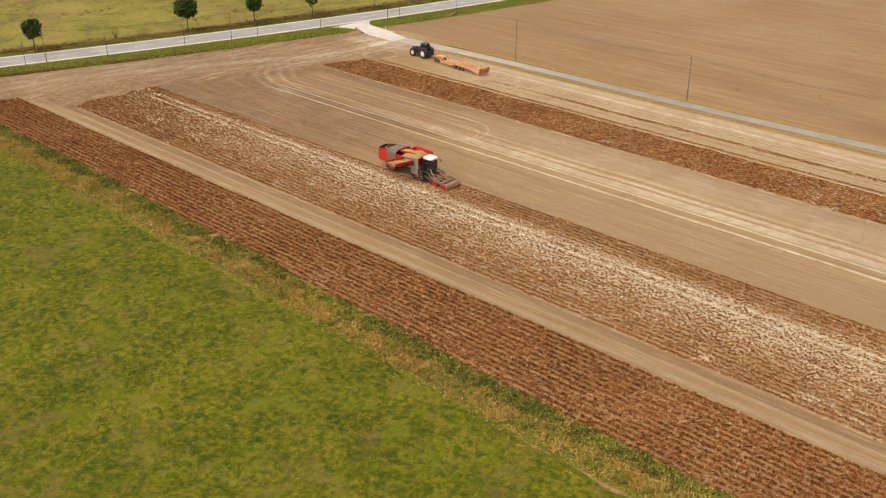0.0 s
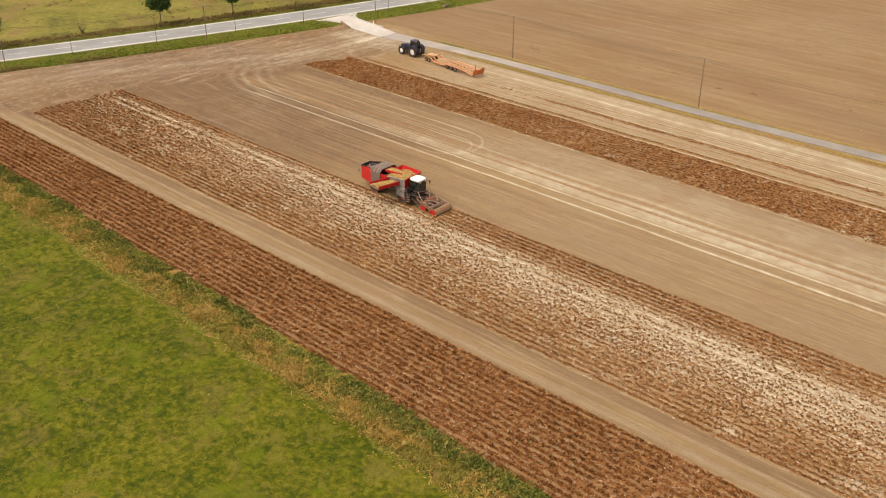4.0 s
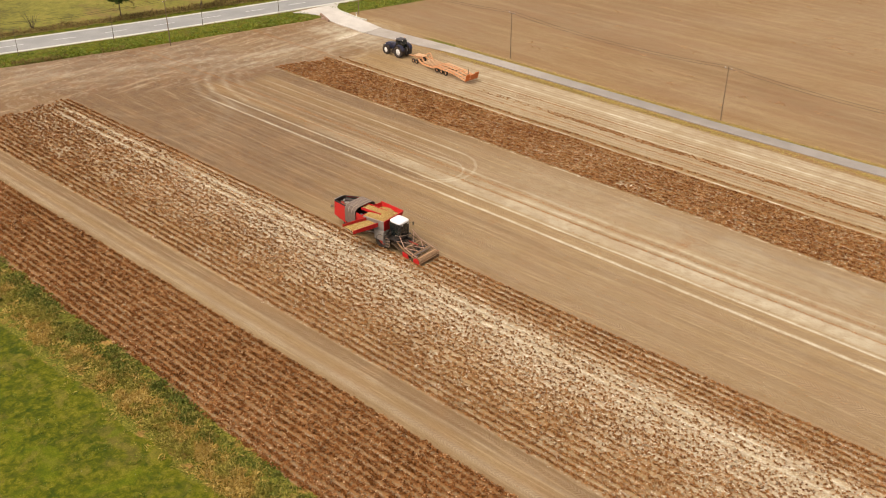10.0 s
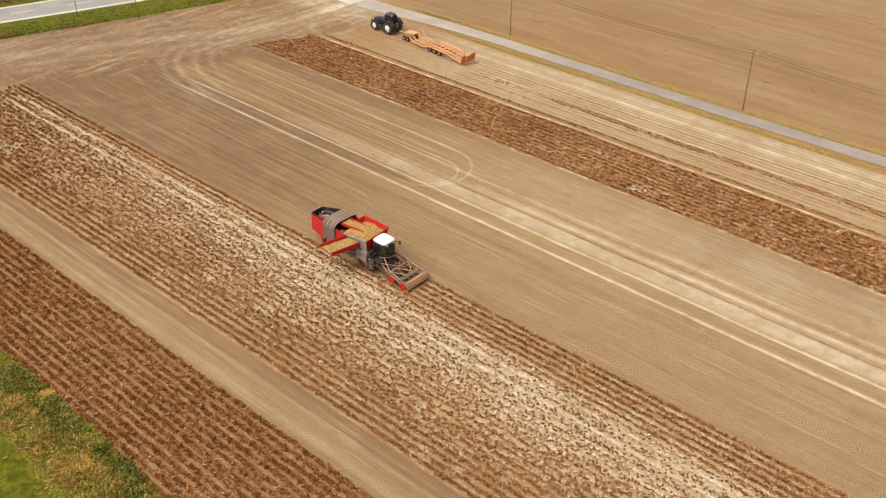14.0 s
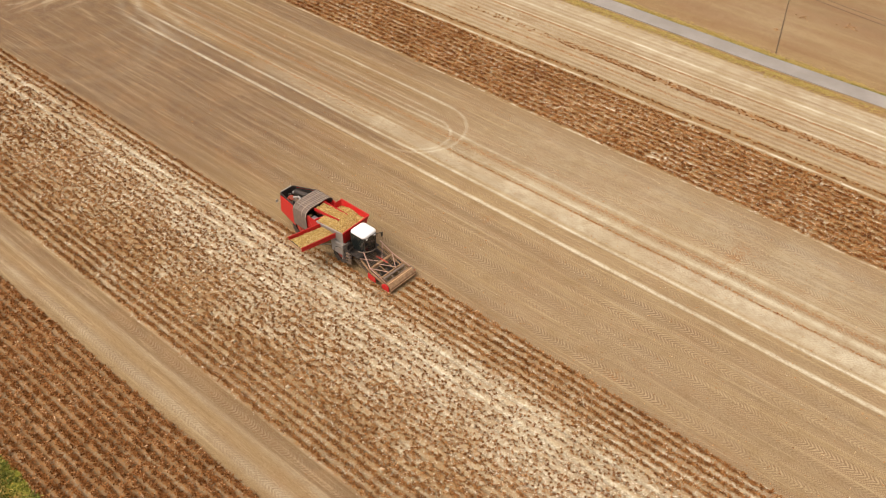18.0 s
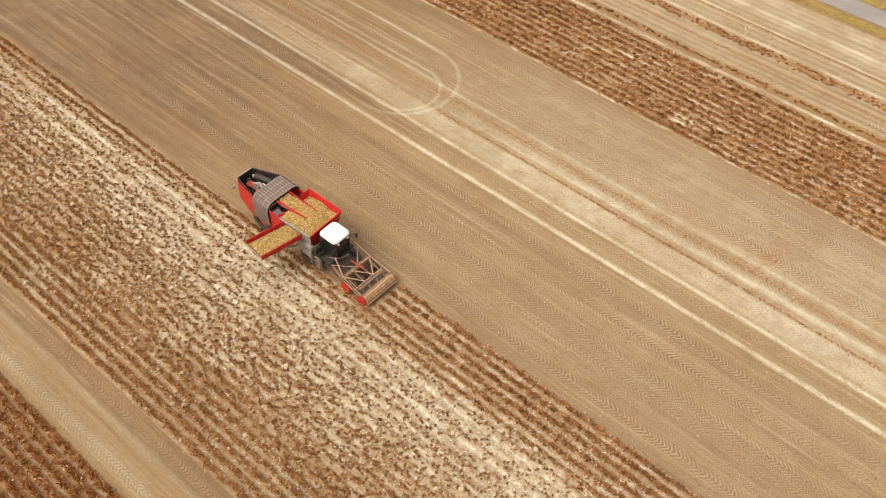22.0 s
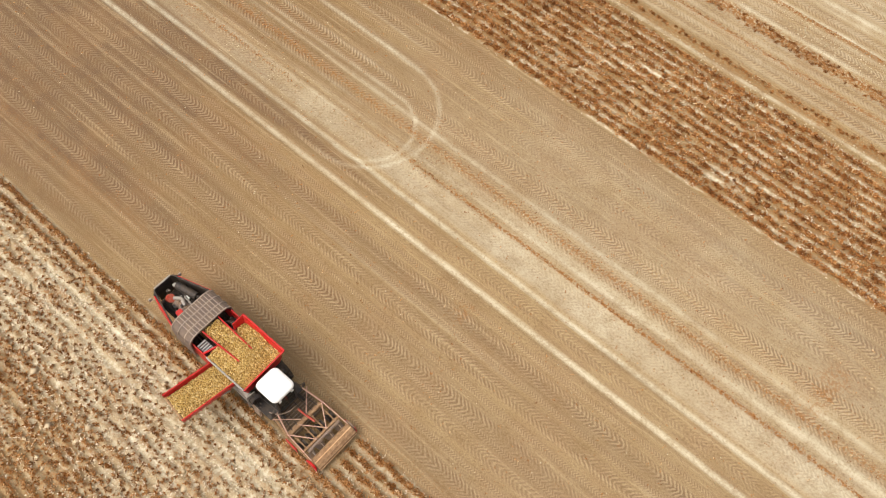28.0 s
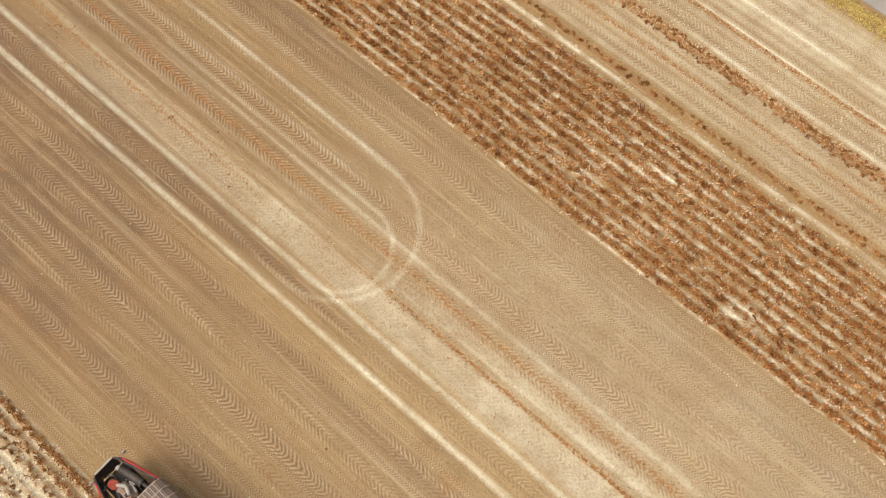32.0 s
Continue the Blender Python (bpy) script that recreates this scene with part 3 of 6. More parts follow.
    # turning tracks on the headland: the wheel lines swing round towards the junction
    for off, g in ((0.0, 0.34), (2.2, 0.34), (4.2, 0.16), (-1.8, 0.18)):
        sweep = [(-118.0, 108.7 + off), (-128.0, 108.8 + off), (-137.0 + 0.3 * off, 109.4 + off), (-144.0 + 0.6 * off, 110.8 + 0.95 * off), (-149.0 + 0.9 * off, 113.2 + 0.8 * off),
                 (-152.0 + off, 117.0 + 0.5 * off), (-152.2 + off, 121.5), (-150.3 + 0.8 * off, 128.0), (-148.3 + 0.4 * off, 137.0), (-148.0, 147.0)]
        pale += g * line(near_curve(x, y, sweep), 0, 0.42) * (1 - ramp01(x, -138, -128))
    swath = [(-148.6, 148.0), (-149.3, 138.0), (-151.8, 127.0), (-155.4, 121.2), (-164.6, 105.0), (-170.8, 94.5), (-175.5, 84.0)]
    far = near_curve(x, y, swath)
    pale += 0.48 * line(far, 0, 1.7) * (0.6 + 0.4 * ramp01(y, 95, 110)) + 0.24 * line(far, 4.2, 0.9) + 0.16 * line(far, 6.6, 0.6)
    for off, g, w in ((9.5, 0.22, 0.7), (12.2, 0.25, 0.8), (15.0, 0.22, 0.9)):
        o = off + 1.6 * (vnoise(x * 0, y, 18, int(off)) - 0.5)
        pale += g * line(d, o, w) * ramp01(y, 66, 76) * (1 - ramp01(y, 150, 153)) * ramp01(vnoise(x, y, 7, 42), 0.25, 0.6)
    for cx, cy, r in ((-137.5, 101.5, 4.6), (-138.5, 101.0, 6.8), (-150.0, 104.0, 9.0)):
        pale += 0.10 * line(near_curve(x, y, arc(cx, cy, r, 60, -80)), 0, 0.35)
    pale += 0.5 * band(y, 141.5, 149, 2) * (1 - ramp01(x, -146, -132)) * ramp01(d, 9, 13)
    for cx, cy, r in ((-142.0, 138.0, 3.2), (-141.2, 139.2, 5.0)):
        pale += 0.3 * line(np.abs(np.hypot(x - cx, y - cy) - r), 0, 0.35) * (1 - ramp01(x, -138, -136))
    # the dirt way between the two strips
    way = band(yy, 73.9, 78.0, 0.2) * ramp01(x, -172, -160)
    pale += way * (0.02 + 0.3 * line(yy, 74.6, 0.45) + 0.22 * line(yy, 76.4, 0.25) - 0.25 * line(yy, 77.5, 0.4))
    # pale ground under thin haulm
    sparse = thin_haulm(x, y)
    dee = band(y, 124, 134, 0.2)
    bee = band(y, 78, 97.2, 0.2) * ramp01(x, -150, -105)
    furrow = ramp01(1 - ridge, 0.35, 0.8)
    dash = ramp01(vnoise(x * 0.55, y, 0.5, 43), 0.40, 0.62)
    aye = band(y, 62, 76, 1.0)
    pale += rows * (aye * furrow * (0.02 + 0.16 * dash) + dee * furrow * (0.08 + 0.8 * dash) + band(y, 78, 97.2, 0.2) * ((furrow * (0.10 + 0.5 * dash) + 0.12 * ramp01(x, -150, -105)) * (0.45 + 0.55 * ramp01(y, 82, 87))) * (1 - 0.5 * sparse) + 0.68 * sparse)
    pale += 1.05 * band(yy, 133.6, 133.9, 0.1) * (0.45 + 0.55 * ramp01(vnoise(x, y, 0.8, 28), 0.3, 0.6)) * ramp01(x, west_end(y), west_end(y) + 4)
    open_end = ramp01(x + 4 * n1, -132, -120)
    pale += ((0.34 + 0.26 * np.cos(2 * np.pi * yy / 0.76) * (0.4 + 0.6 * n1) + 0.16 * ramp01(y, 142, 145)) * band(yy, 135.1, 147.5, 0.4) * ramp01(x, -138, -120) + 0.5 * line(yy, 144.2, 0.22) + 0.6 * band(yy, 142.05, 142.2, 0.06) + 0.2 * line(yy, 146.4, 0.3)) * open_end
    pale += 0.6 * line(yy, 139.75, 0.2) * ramp01(x, -115, -108) * ramp01(vnoise(x, y, 2.5, 29), 0.35, 0.6)
    pale += 0.12 * ramp01(x, -108, -70) * band(yy, 97.1, 124, 0.3) + 0.22 * ramp01(x, -112, -84) * band(yy, 111.5, 122.5, 1.2)
    pale += ramp01(y, 154, 158) * 0.12 * n1
    pale = np.clip(pale * thin, 0, 1) * near
    # lugs
    bands = np.zeros(x.shape)
    for c, w, s in LUG_BANDS:
        bands += s * band(yy, c - 0.8 * w, c + 0.8 * w, 0.1)
    chev = np.clip(bands, 0, 1) * field * (1 - rows) * ramp01(x, -146, -136) * (0.55 + 0.45 * n1)
    finer = np.zeros(x.shape)
    for c in (94.5, 96.6, 97.4, 99.75, 101.7, 103.45, 105.6, 107.5, 116.6, 120.5, 122.3, 123.6, 136.7, 139.9, 141.1, 146.6):
        finer += band(yy, c - 0.17, c + 0.17, 0.06)
    fine_chev = np.clip(finer, 0, 1) * field * (1 - rows) * ramp01(x, -140, -128)
    # litter of dry haulm
    litter = 0.8 * line(yy, 115.0, 0.28) + 1.3 * line(yy, 113.15, 0.13) * ramp01(x, -99, -90) + 0.8 * line(yy, 112.6, 0.15) * (1 - ramp01(x, -112, -104)) + 0.9 * line(yy, 137.0, 0.22) * ramp01(x, -124, -112) + 1.6 * line(yy, 141.85, 0.15) * ramp01(x, -122, -108) + 1.1 * line(yy, 138.95, 0.55) * (0.3 + 0.7 * ramp01(x, -108, -92)) + 0.7 * line(yy, 134.4, 0.45)
    litter += 0.7 * band(y, 147.9, LANE_Y[0], 0.35) + 0.35 * line(yy, 117.0, 0.2) + 0.55 * ramp01(n1 * n2, 0.7, 0.85) + rows * (0.3 + 0.35 * aye + 0.45 * ridge) * (1 - 0.85 * sparse) + 0.25 * band(yy, 97, 98, 0.3)
    litter = np.clip(litter, 0, 1) * field * near
    # darker soil to the west and under dense rows, moist between the wheel tracks
    dark_soil = 1.0 * (1 - ramp01(x, -124, -90)) * (band(yy, 94.3, 111.2, 0.4) + 0.45 * band(yy, 111.2, 124, 0.4)) + 0.85 * headland * (0.6 + 0.6 * n1) + 1.0 * line(yy, 109.8, 0.75) * (1 - ramp01(x, -112, -80))
    dark_soil += 0.36 * band(yy, 121.2, 124, 0.7) + (0.4 * band(yy, 76.6, 78.2, 0.4) + 0.3 * band(yy, 73.6, 78.1, 0.3)) * ramp01(x, -170, -158) + 0.25 * n3 * band(yy, 97, 108, 0.5)
    dark_soil += 0.34 * rows * aye + 0.15 * rows * (1 - sparse) * (1 - dee) * (1 - bee)
    far_band = vnoise(x * 0.12, y + 0.22 * x, 11, 33)
    dark_soil += ramp01(y, 153, 156) * (0.14 + 0.36 * ramp01(far_band, 0.3, 0.8))
    dark_soil += 0.2 * np.clip(bands, 0, 1) * field * (1 - rows) * (0.4 + 0.6 * n1) + 0.34 * (ramp01(vnoise(x * 0.03, yy, 1.1, 45), 0.3, 0.75) - 0.3) * band(yy, 97.1, 124, 0.3)
    dark_soil = np.clip(dark_soil, 0, 1) * near
    # cover
    weeds_edge = weeds_y(x) + 0.2 + 0.8 * (vnoise(x, y * 0, 3, 11) - 0.5)
    straw = ramp01(y, 56.1, 57.5) * (1 - ramp01(y, weeds_edge - 0.4, weeds_edge + 0.3)) * 0.95
    straw += 0.9 * band(d, 5.4, VERGE_WIDE, 0.5) * ramp01(vnoise(x, y, 9, 17), 0.4, 0.6) + 0.7 * band(y, 151.5, 152.6, 0.2) * ramp01(x, -142, -134) + 0.5 * band(y, 148.7, 149.5, 0.2) * ramp01(x, -135, -125)
    rim = weeds_y(x) - 5.2 + 1.6 * (vnoise(x, y, 4, 44) - 0.5)
    meadow = (1 - ramp01(y, rim - 0.7, rim + 0.7)) * ramp01(d, 4, 8)
    north = band(d, 0.2, VERGE_WIDE - 0.2, 0.4) * (1 - band(y, 148.3, 152.9, 0.4))
    south = band(d, -ROAD_WIDE - 2.4, -ROAD_WIDE, 0.5)
    meadow = np.clip(meadow + north + south, 0, 1)
    meadow -= 0.75 * ramp01(-np.hypot((x + 91.6) * 0.7, y - 36.3) + 1.5 * (n2 - 0.5), -1.1, -0.2) + 0.8 * ramp01(-np.hypot((x + 57.3) * 0.8, y - 33.2) + 1.2 * (n2 - 0.5), -1.2, -0.4)
    meadow -= 0.36 * line(near_curve(x, y, [(-104.0, 38.2), (-91.6, 36.2), (-76.9, 35.6), (-66.0, 34.9), (-57.3, 33.2)]), 0, 0.35) * ramp01(vnoise(x, y, 2.0, 49), 0.35, 0.6)
    meadow = np.clip(meadow, 0, 1)
    pale += 0.8 * ramp01(-np.hypot((x + 57.3) * 0.8, y - 33.2), -1.3, -0.6)
    litter += 0.9 * ramp01(-np.hypot((x + 91.6) * 0.7, y - 36.3), -1.3, -0.6)
    pasture = 1 - ramp01(d, -ROAD_WIDE - 3.2, -ROAD_WIDE - 2.2)
    straw = np.clip(straw, 0, 1) * (1 - 0.9 * band(d, 4, 9, 0.5) * band(y, 147.6, 153.0, 0.6))
    nx, ny = len(xs), len(ys)
    i = np.arange(nx * ny).reshape(nx, ny)
    faces = np.stack([i[:-1, :-1], i[1:, :-1], i[1:, 1:], i[:-1, 1:]], -1).reshape(-1, 4)
    ob = sheet("ground", np.stack([x, y, z], -1).reshape(-1, 3), faces, GROUND)
    ob.data.shade_smooth()
    lean, arm = np.full(x.shape, 0.5), np.zeros(x.shape)
    for k, c in enumerate(LUG_BANDS):
        lean = np.where(np.abs(yy - c[0]) < 0.95, 1.0 if k % 2 else 0.0, lean)
        arm = np.where(np.abs(yy - c[0]) < 0.95, np.abs(yy - c[0]), arm)
    for name, layers in (("lugs", (lean, np.clip(headland, 0, 1), ramp01(y, 153, 154), arm)), ("tracks", (pale, chev, litter, fine_chev)), ("cover", (meadow, pasture, straw, dark_soil)), ("crop", (rows, rows, rows, rows))):
        col = ob.data.attributes.new(name, "FLOAT_COLOR", "POINT")
        col.data.foreach_set("color", np.stack(layers, -1).astype(np.float32).ravel())
    return tagged(ob, "farmland with tan harvested soil, tyre tracks, crop ridges and green meadow", "ground", kind="structure")


def bare_lines(x, y):
    """Two rows of bare pale soil along the wide strip."""
    return np.clip(1.25 * (line(y, 90.2, 0.30) + line(y, 91.7, 0.30)) * (0.58 + 0.6 * vnoise(x, y, 1.4, 27)), 0, 0.94) * ramp01(x, -157, -152)


def thin_haulm(x, y):
    """How bare the rows are, 0 to 1: the middle of the wide strip is nearly bare."""
    n = vnoise(x, y, 4.0, 21) * 0.6 + vnoise(x, y, 1.3, 22) * 0.4
    east = 0.2 + 0.8 * ramp01(x, -145, -90)
    core = band(y, 83.5, 88.0, 1.0) * (0.02 + 0.24 * n) + band(y, 88.0, 92.7, 0.8) * (0.28 + 0.42 * n)
    s = np.maximum(core * east, 0.5 * band(y, 79, 93, 1.0) * ramp01(vnoise(x, y, 0.9, 36) * 0.5 + n * 0.5, 0.6, 0.75))
    s = np.maximum(s, bare_lines(x, y))
    s = np.maximum(s, 0.6 * band(y, 87.0, 90.0, 0.6) * ramp01(x, -125, -100) * (0.55 + 0.45 * n))
    s = np.maximum(s, 0.4 * ramp01(vnoise(x, y, 1.2, 23) * 0.6 + vnoise(x, y, 3.1, 24) * 0.4, 0.68, 0.82) * band(y, 124, 134, 0.2) * ramp01(x, -100, -85))
    return np.clip(s, 0, 1)


build_ground()


# ---- growth made of many small blades and leaves ----
def ground_z(x, y):
    return in_rows(x, y) * (0.20 * (0.5 + 0.5 * row_wave(y)) * (1 - 0.5 * thin_haulm(x, y)) - 0.04) + 0.10 * (vnoise(x, y, 9, 1) - 0.5)


def blades(name, cx, cy, cz, tall, reach, wide, k, material, rng, lean=1.0):
    """k bent blades for each clump centre, as one mesh."""
    n = len(cx)
    rep = np.repeat
    px, py, pz = rep(cx, k), rep(cy, k), rep(cz, k)
    t, r, w = rep(tall, k), rep(reach, k), rep(wide, k)
    m = n * k
    a = rng.uniform(0, 2 * np.pi, m)
    out = r * rng.uniform(0.35, 1.0, m) * lean
    h = t * rng.uniform(0.35, 1.0, m)
    w = w * rng.uniform(0.6, 1.3, m)
    ox, oy = px + rng.normal(0, 0.22, m) * r, py + rng.normal(0, 0.22, m) * r
    dx, dy = np.cos(a), np.sin(a)
    sx, sy = -dy * w / 2, dx * w / 2
    tip = h * rng.uniform(0.2, 0.95, m)
    tw = rng.uniform(-0.5, 0.5, m) * w
    v = np.empty((m, 4, 3), dtype=np.float32)
    v[:, 0] = np.stack([ox, oy, pz - 0.02], -1)
    v[:, 1] = np.stack([ox + dx * out * 0.55 + sx, oy + dy * out * 0.55 + sy, pz + h + tw], -1)
    v[:, 2] = np.stack([ox + dx * out * 0.55 - sx, oy + dy * out * 0.55 - sy, pz + h - tw], -1)
    v[:, 3] = np.stack([ox + dx * out, oy + dy * out, pz + tip], -1)
    b = np.arange(m)[:, None] * 4
    tri = np.concatenate([b + np.array([[0, 1, 2]]), b + np.array([[2, 1, 3]])], 0)
    return sheet(name, v.reshape(-1, 3), tri, material)


def stalks(name, cx, cy, cz, radius, tall, long, wide, upright, k, material, rng):
    """k dry stalks and curled leaves for each plant, as one mesh of small bent pieces."""
    m = len(cx) * k
    rep = lambda v: np.repeat(np.broadcast_to(v, len(cx)), k)
    a = rng.uniform(0, 2 * np.pi, m)
    q = np.sqrt(rng.random(m)) * rng.uniform(0.35, 1.0, m)
    r, h = rep(radius) * q, rep(tall)
    base = np.stack([rep(cx) + r * np.cos(a), rep(cy) + r * np.sin(a), rep(cz) + h * rng.uniform(0, 0.55, m) * (1 - 0.75 * q)], -1)
    b = rng.uniform(0, 2 * np.pi, m)
    up = np.clip(rep(upright) + rng.normal(0, 0.28, m), -0.1, 1.0)
    out = np.sqrt(np.clip(1 - up * up, 0, 1))
    d = np.stack([np.cos(b) * out, np.sin(b) * out, up], -1)
    size = rep(long) * rng.uniform(0.55, 1.3, m)
    side = np.cross(d, rng.normal(0, 1, (m, 3)))
    side *= (rep(wide) * rng.uniform(0.6, 1.3, m) / 2 / (np.linalg.norm(side, axis=1) + 1e-6))[:, None]
    mid = base + d * (0.5 * size)[:, None]
    droop = np.stack([np.zeros(m), np.zeros(m), -0.25 * size * rng.random(m) * out], -1)
    tip = base + d * size[:, None] + droop
    tip[:, 2] = np.maximum(tip[:, 2], rep(cz) + 0.01)
    v = np.stack([base, mid + side, mid - side, tip], 1).astype(np.float32)
    i = np.arange(m)[:, None] * 4
    ob = sheet(name, v.reshape(-1, 3), np.concatenate([i + np.array([[0, 1, 2]]), i + np.array([[2, 1, 3]])], 0), material)
    tone = np.repeat(rng.random(len(cx)), 4 * k)
    ob.data.attributes.new("plant", "FLOAT_COLOR", "POINT").data.foreach_set("color", np.stack([tone, tone, tone, tone * 0 + 1], -1).astype(np.float32).ravel())
    return ob


def haulm_strip(y0, y1, n_rows, x0, x1, seed, label, plant=0.25, k=20, radius=0.16, tall=0.22, long=0.16, wide=0.05, upright=0.45, off=0.07, material=HAULM, keep=None):
    """Rows of dead plants; where the crop is thin they stand singly, small and out of line."""
    rng = np.random.default_rng(seed)
    cx, cy = [], []
    for i in range(n_rows):
        xs = np.arange(x0, x1, plant)
        xs = xs + rng.uniform(0, plant) + rng.normal(0, 0.3 * plant, len(xs))
        cx.append(xs)
        cy.append(y0 + (i + 0.5) * (y1 - y0) / n_rows + rng.normal(0, off, len(xs)))
    cx, cy = np.concatenate(cx), np.concatenate(cy)
    thin = thin_haulm(cx, cy)
    cy = cy + np.clip(2.2 * thin + 0.8 * band(cy, 81.5, 92.5, 1.0), 0, 1) * rng.uniform(-0.33, 0.33, len(cx)) * (thin < 0.75)
    ok = cx > west_end(cy) + 1.5 * (vnoise(cx * 0, cy, 1.5, 3) - 0.5)
    ok &= cy > weeds_y(cx) + rng.normal(0, 0.12, len(cx))
    dens = (0.97 - 0.22 * np.clip(1.6 * thin, 0, 1)) * (1 - 0.9 * bare_lines(cx, cy))
    if keep is not None:
        dens = dens * keep(cx, cy)
    ok &= rng.random(len(cx)) < dens
    cx, cy, thin = cx[ok], cy[ok], np.clip(1.7 * thin[ok], 0, 1)
    n = len(cx)
    vig = (0.8 + 0.4 * vnoise(cx, cy, 5, 31)) * rng.uniform(0.7, 1.25, n) * (1 + 0.45 * band(cy, 77, 82.5, 1.5) + 0.35 * band(cy, 93, 94.5, 0.4))
    ob = stalks("potato_haulm", cx, cy, ground_z(cx, cy), radius * vig * (1 - 0.25 * thin), tall * vig, long * (1 - 0.15 * thin), wide * (1 - 0.2 * thin), upright + 0.3 * thin, k, material, rng)
    return tagged(ob, label, "potato haulm", kind="stuff")


haulm_strip(*STRIP_A, 15, -178, -8, 41, "dense rows of dead reddish-brown potato haulm on ridges", plant=0.17, k=21, radius=0.25, tall=0.24, long=0.22, wide=0.092, upright=0.35, off=0.09, material=RED_HAULM)
haulm_strip(*STRIP_B, 21, -162, -112, 42, "rows of dead reddish potato haulm with pale gaps", plant=0.16, k=19, radius=0.17, tall=0.23, long=0.20, wide=0.08, upright=0.42, off=0.085, material=RED_HAULM,
            keep=lambda x, y: 1 - ramp01(x + 6 * vnoise(x, y, 3, 47), -150, -112))
haulm_strip(*STRIP_B, 21, -156, -10, 47, "rows of dead brown potato haulm thinning to pale soil", plant=0.12, k=18, radius=0.145, tall=0.20, long=0.165, wide=0.072, upright=0.48, off=0.095,
            keep=lambda x, y: ramp01(x + 6 * vnoise(x, y, 3, 47), -150, -112))
haulm_strip(*STRIP_UNDUG, 4, DIG_X, -10, 43, "four undug rows of brown haulm before the harvester", plant=0.2, k=30, radius=0.24, tall=0.26, long=0.20, wide=0.075, upright=0.48, off=0.065)
haulm_strip(*STRIP_D, 12, -147, -24, 44, "broad strip of dead brown potato haulm in rows", plant=0.22, k=36, radius=0.28, tall=0.28, long=0.20, wide=0.076, upright=0.4, off=0.075, material=TAN_HAULM)
haulm_strip(134.25, 134.9, 1, -141, -24, 45, "single row of dark haulm beside pale soil", plant=0.33, k=34, radius=0.16, tall=0.26, upright=0.55, off=0.10, wide=0.065)
haulm_strip(138.2, 139.4, 2, -113.5, -24, 46, "patchy line of dark brown haulm on harvested soil", plant=0.2, k=26, radius=0.15, tall=0.2, off=0.12,
            keep=lambda x, y: (0.45 + 0.55 * ramp01(x, -106, -90)) * (0.4 + 0.6 * ramp01(vnoise(x, y, 2.2, 9), 0.3, 0.6)))

# the strips run on to the east
haulm_strip(*STRIP_A, 15, -8, 19, 61, "dead reddish-brown potato haulm running on eastwards", plant=0.4, k=14, radius=0.3, tall=0.24, long=0.26, wide=0.13, material=RED_HAULM)
haulm_strip(STRIP_B[0], STRIP_UNDUG[1], 25, -10, 19, 62, "dead brown potato haulm running on eastwards", plant=0.4, k=12, radius=0.26, tall=0.22, long=0.26, wide=0.13)
haulm_strip(*STRIP_D, 12, -24, 19, 63, "dead tan potato haulm running on eastwards", plant=0.4, k=16, radius=0.34, tall=0.26, long=0.26, wide=0.13, material=TAN_HAULM)


def haulm_litter():
    """Flat pale pieces standing in for lit pale soil between the plants, and brown shreds left on the harvested soil.
    """
    rng = np.random.default_rng(48)
    x, y = rng.uniform(-158, -14, 26000), rng.uniform(STRIP_B[0], STRIP_UNDUG[1], 26000)
    ok = (in_rows(x, y) > 0.5) & (rng.random(len(x)) < (0.4 + 0.6 * ramp01(x, -150, -100)) * (0.35 + 0.65 * band(y, 85, 93.2, 2.0)))
    wx, wy = rng.uniform(-140, -24, 5500), rng.uniform(*STRIP_D, 5500)
    some = rng.random(5500) < 0.3 + 0.7 * ramp01(wx, -125, -95)
    x, y = np.concatenate([x[ok], wx[some]]), np.concatenate([y[ok], wy[some]])
    # added flat pieces, coloured like the bright soil patches between plants
    ob = stalks("pale_flecks", x, y, ground_z(x, y) + 0.02, 0.18, 0.05, 0.16, 0.085, 0.03, 3, PALE_FLECKS, rng)
    tagged(ob, "flat pale flecks standing in for bright soil between the potato rows", "plant litter", kind="stuff")
    xs, ys = [rng.uniform(-138, -26, 1500)], [rng.uniform(97.4, 123.8, 1500)]
    for mid, wide, x0, x1, n in ((113.15, 0.10, -98, -26, 500), (115.0, 0.28, -130, -26, 500), (112.6, 0.12, -130, -104, 120), (141.85, 0.08, -118, -34, 400), (137.0, 0.15, -116, -34, 400)):
        xs.append(rng.uniform(x0, x1, n))
        ys.append(mid + rng.normal(0, wide, n) - 0.35 * (vnoise(xs[-1], xs[-1] * 0, 30, 7) - 0.5))
    x, y = np.concatenate(xs), np.concatenate(ys)
    ob = stalks("haulm_shreds", x, y, ground_z(x, y) + 0.01, 0.10 * rng.uniform(0.5, 1.6, len(x)), 0.06, 0.12, 0.05, 0.15, 4, TAN_HAULM, rng)
    tagged(ob, "reddish-brown shreds of haulm on harvested soil", "plant litter", kind="stuff")
    cx, cy = rng.uniform(-135, 0, 90), rng.uniform(158, 235, 90)
    x, y = np.repeat(cx, 7) + rng.normal(0, 0.6, 630), np.repeat(cy, 7) + rng.normal(0, 0.3, 630)
    ob = stalks("haulm_clumps", x, y, ground_z(x, y) + 0.01, 0.22, 0.10, 0.2, 0.09, 0.3, 7, PALE_HAULM, rng)
    tagged(ob, "scattered reddish clumps of haulm on the field beyond the lane", "plant litter", kind="stuff")


haulm_litter()


def scatter(n, x0, x1, y0, y1, rng):
    return rng.uniform(x0, x1, n), rng.uniform(y0, y1, n)


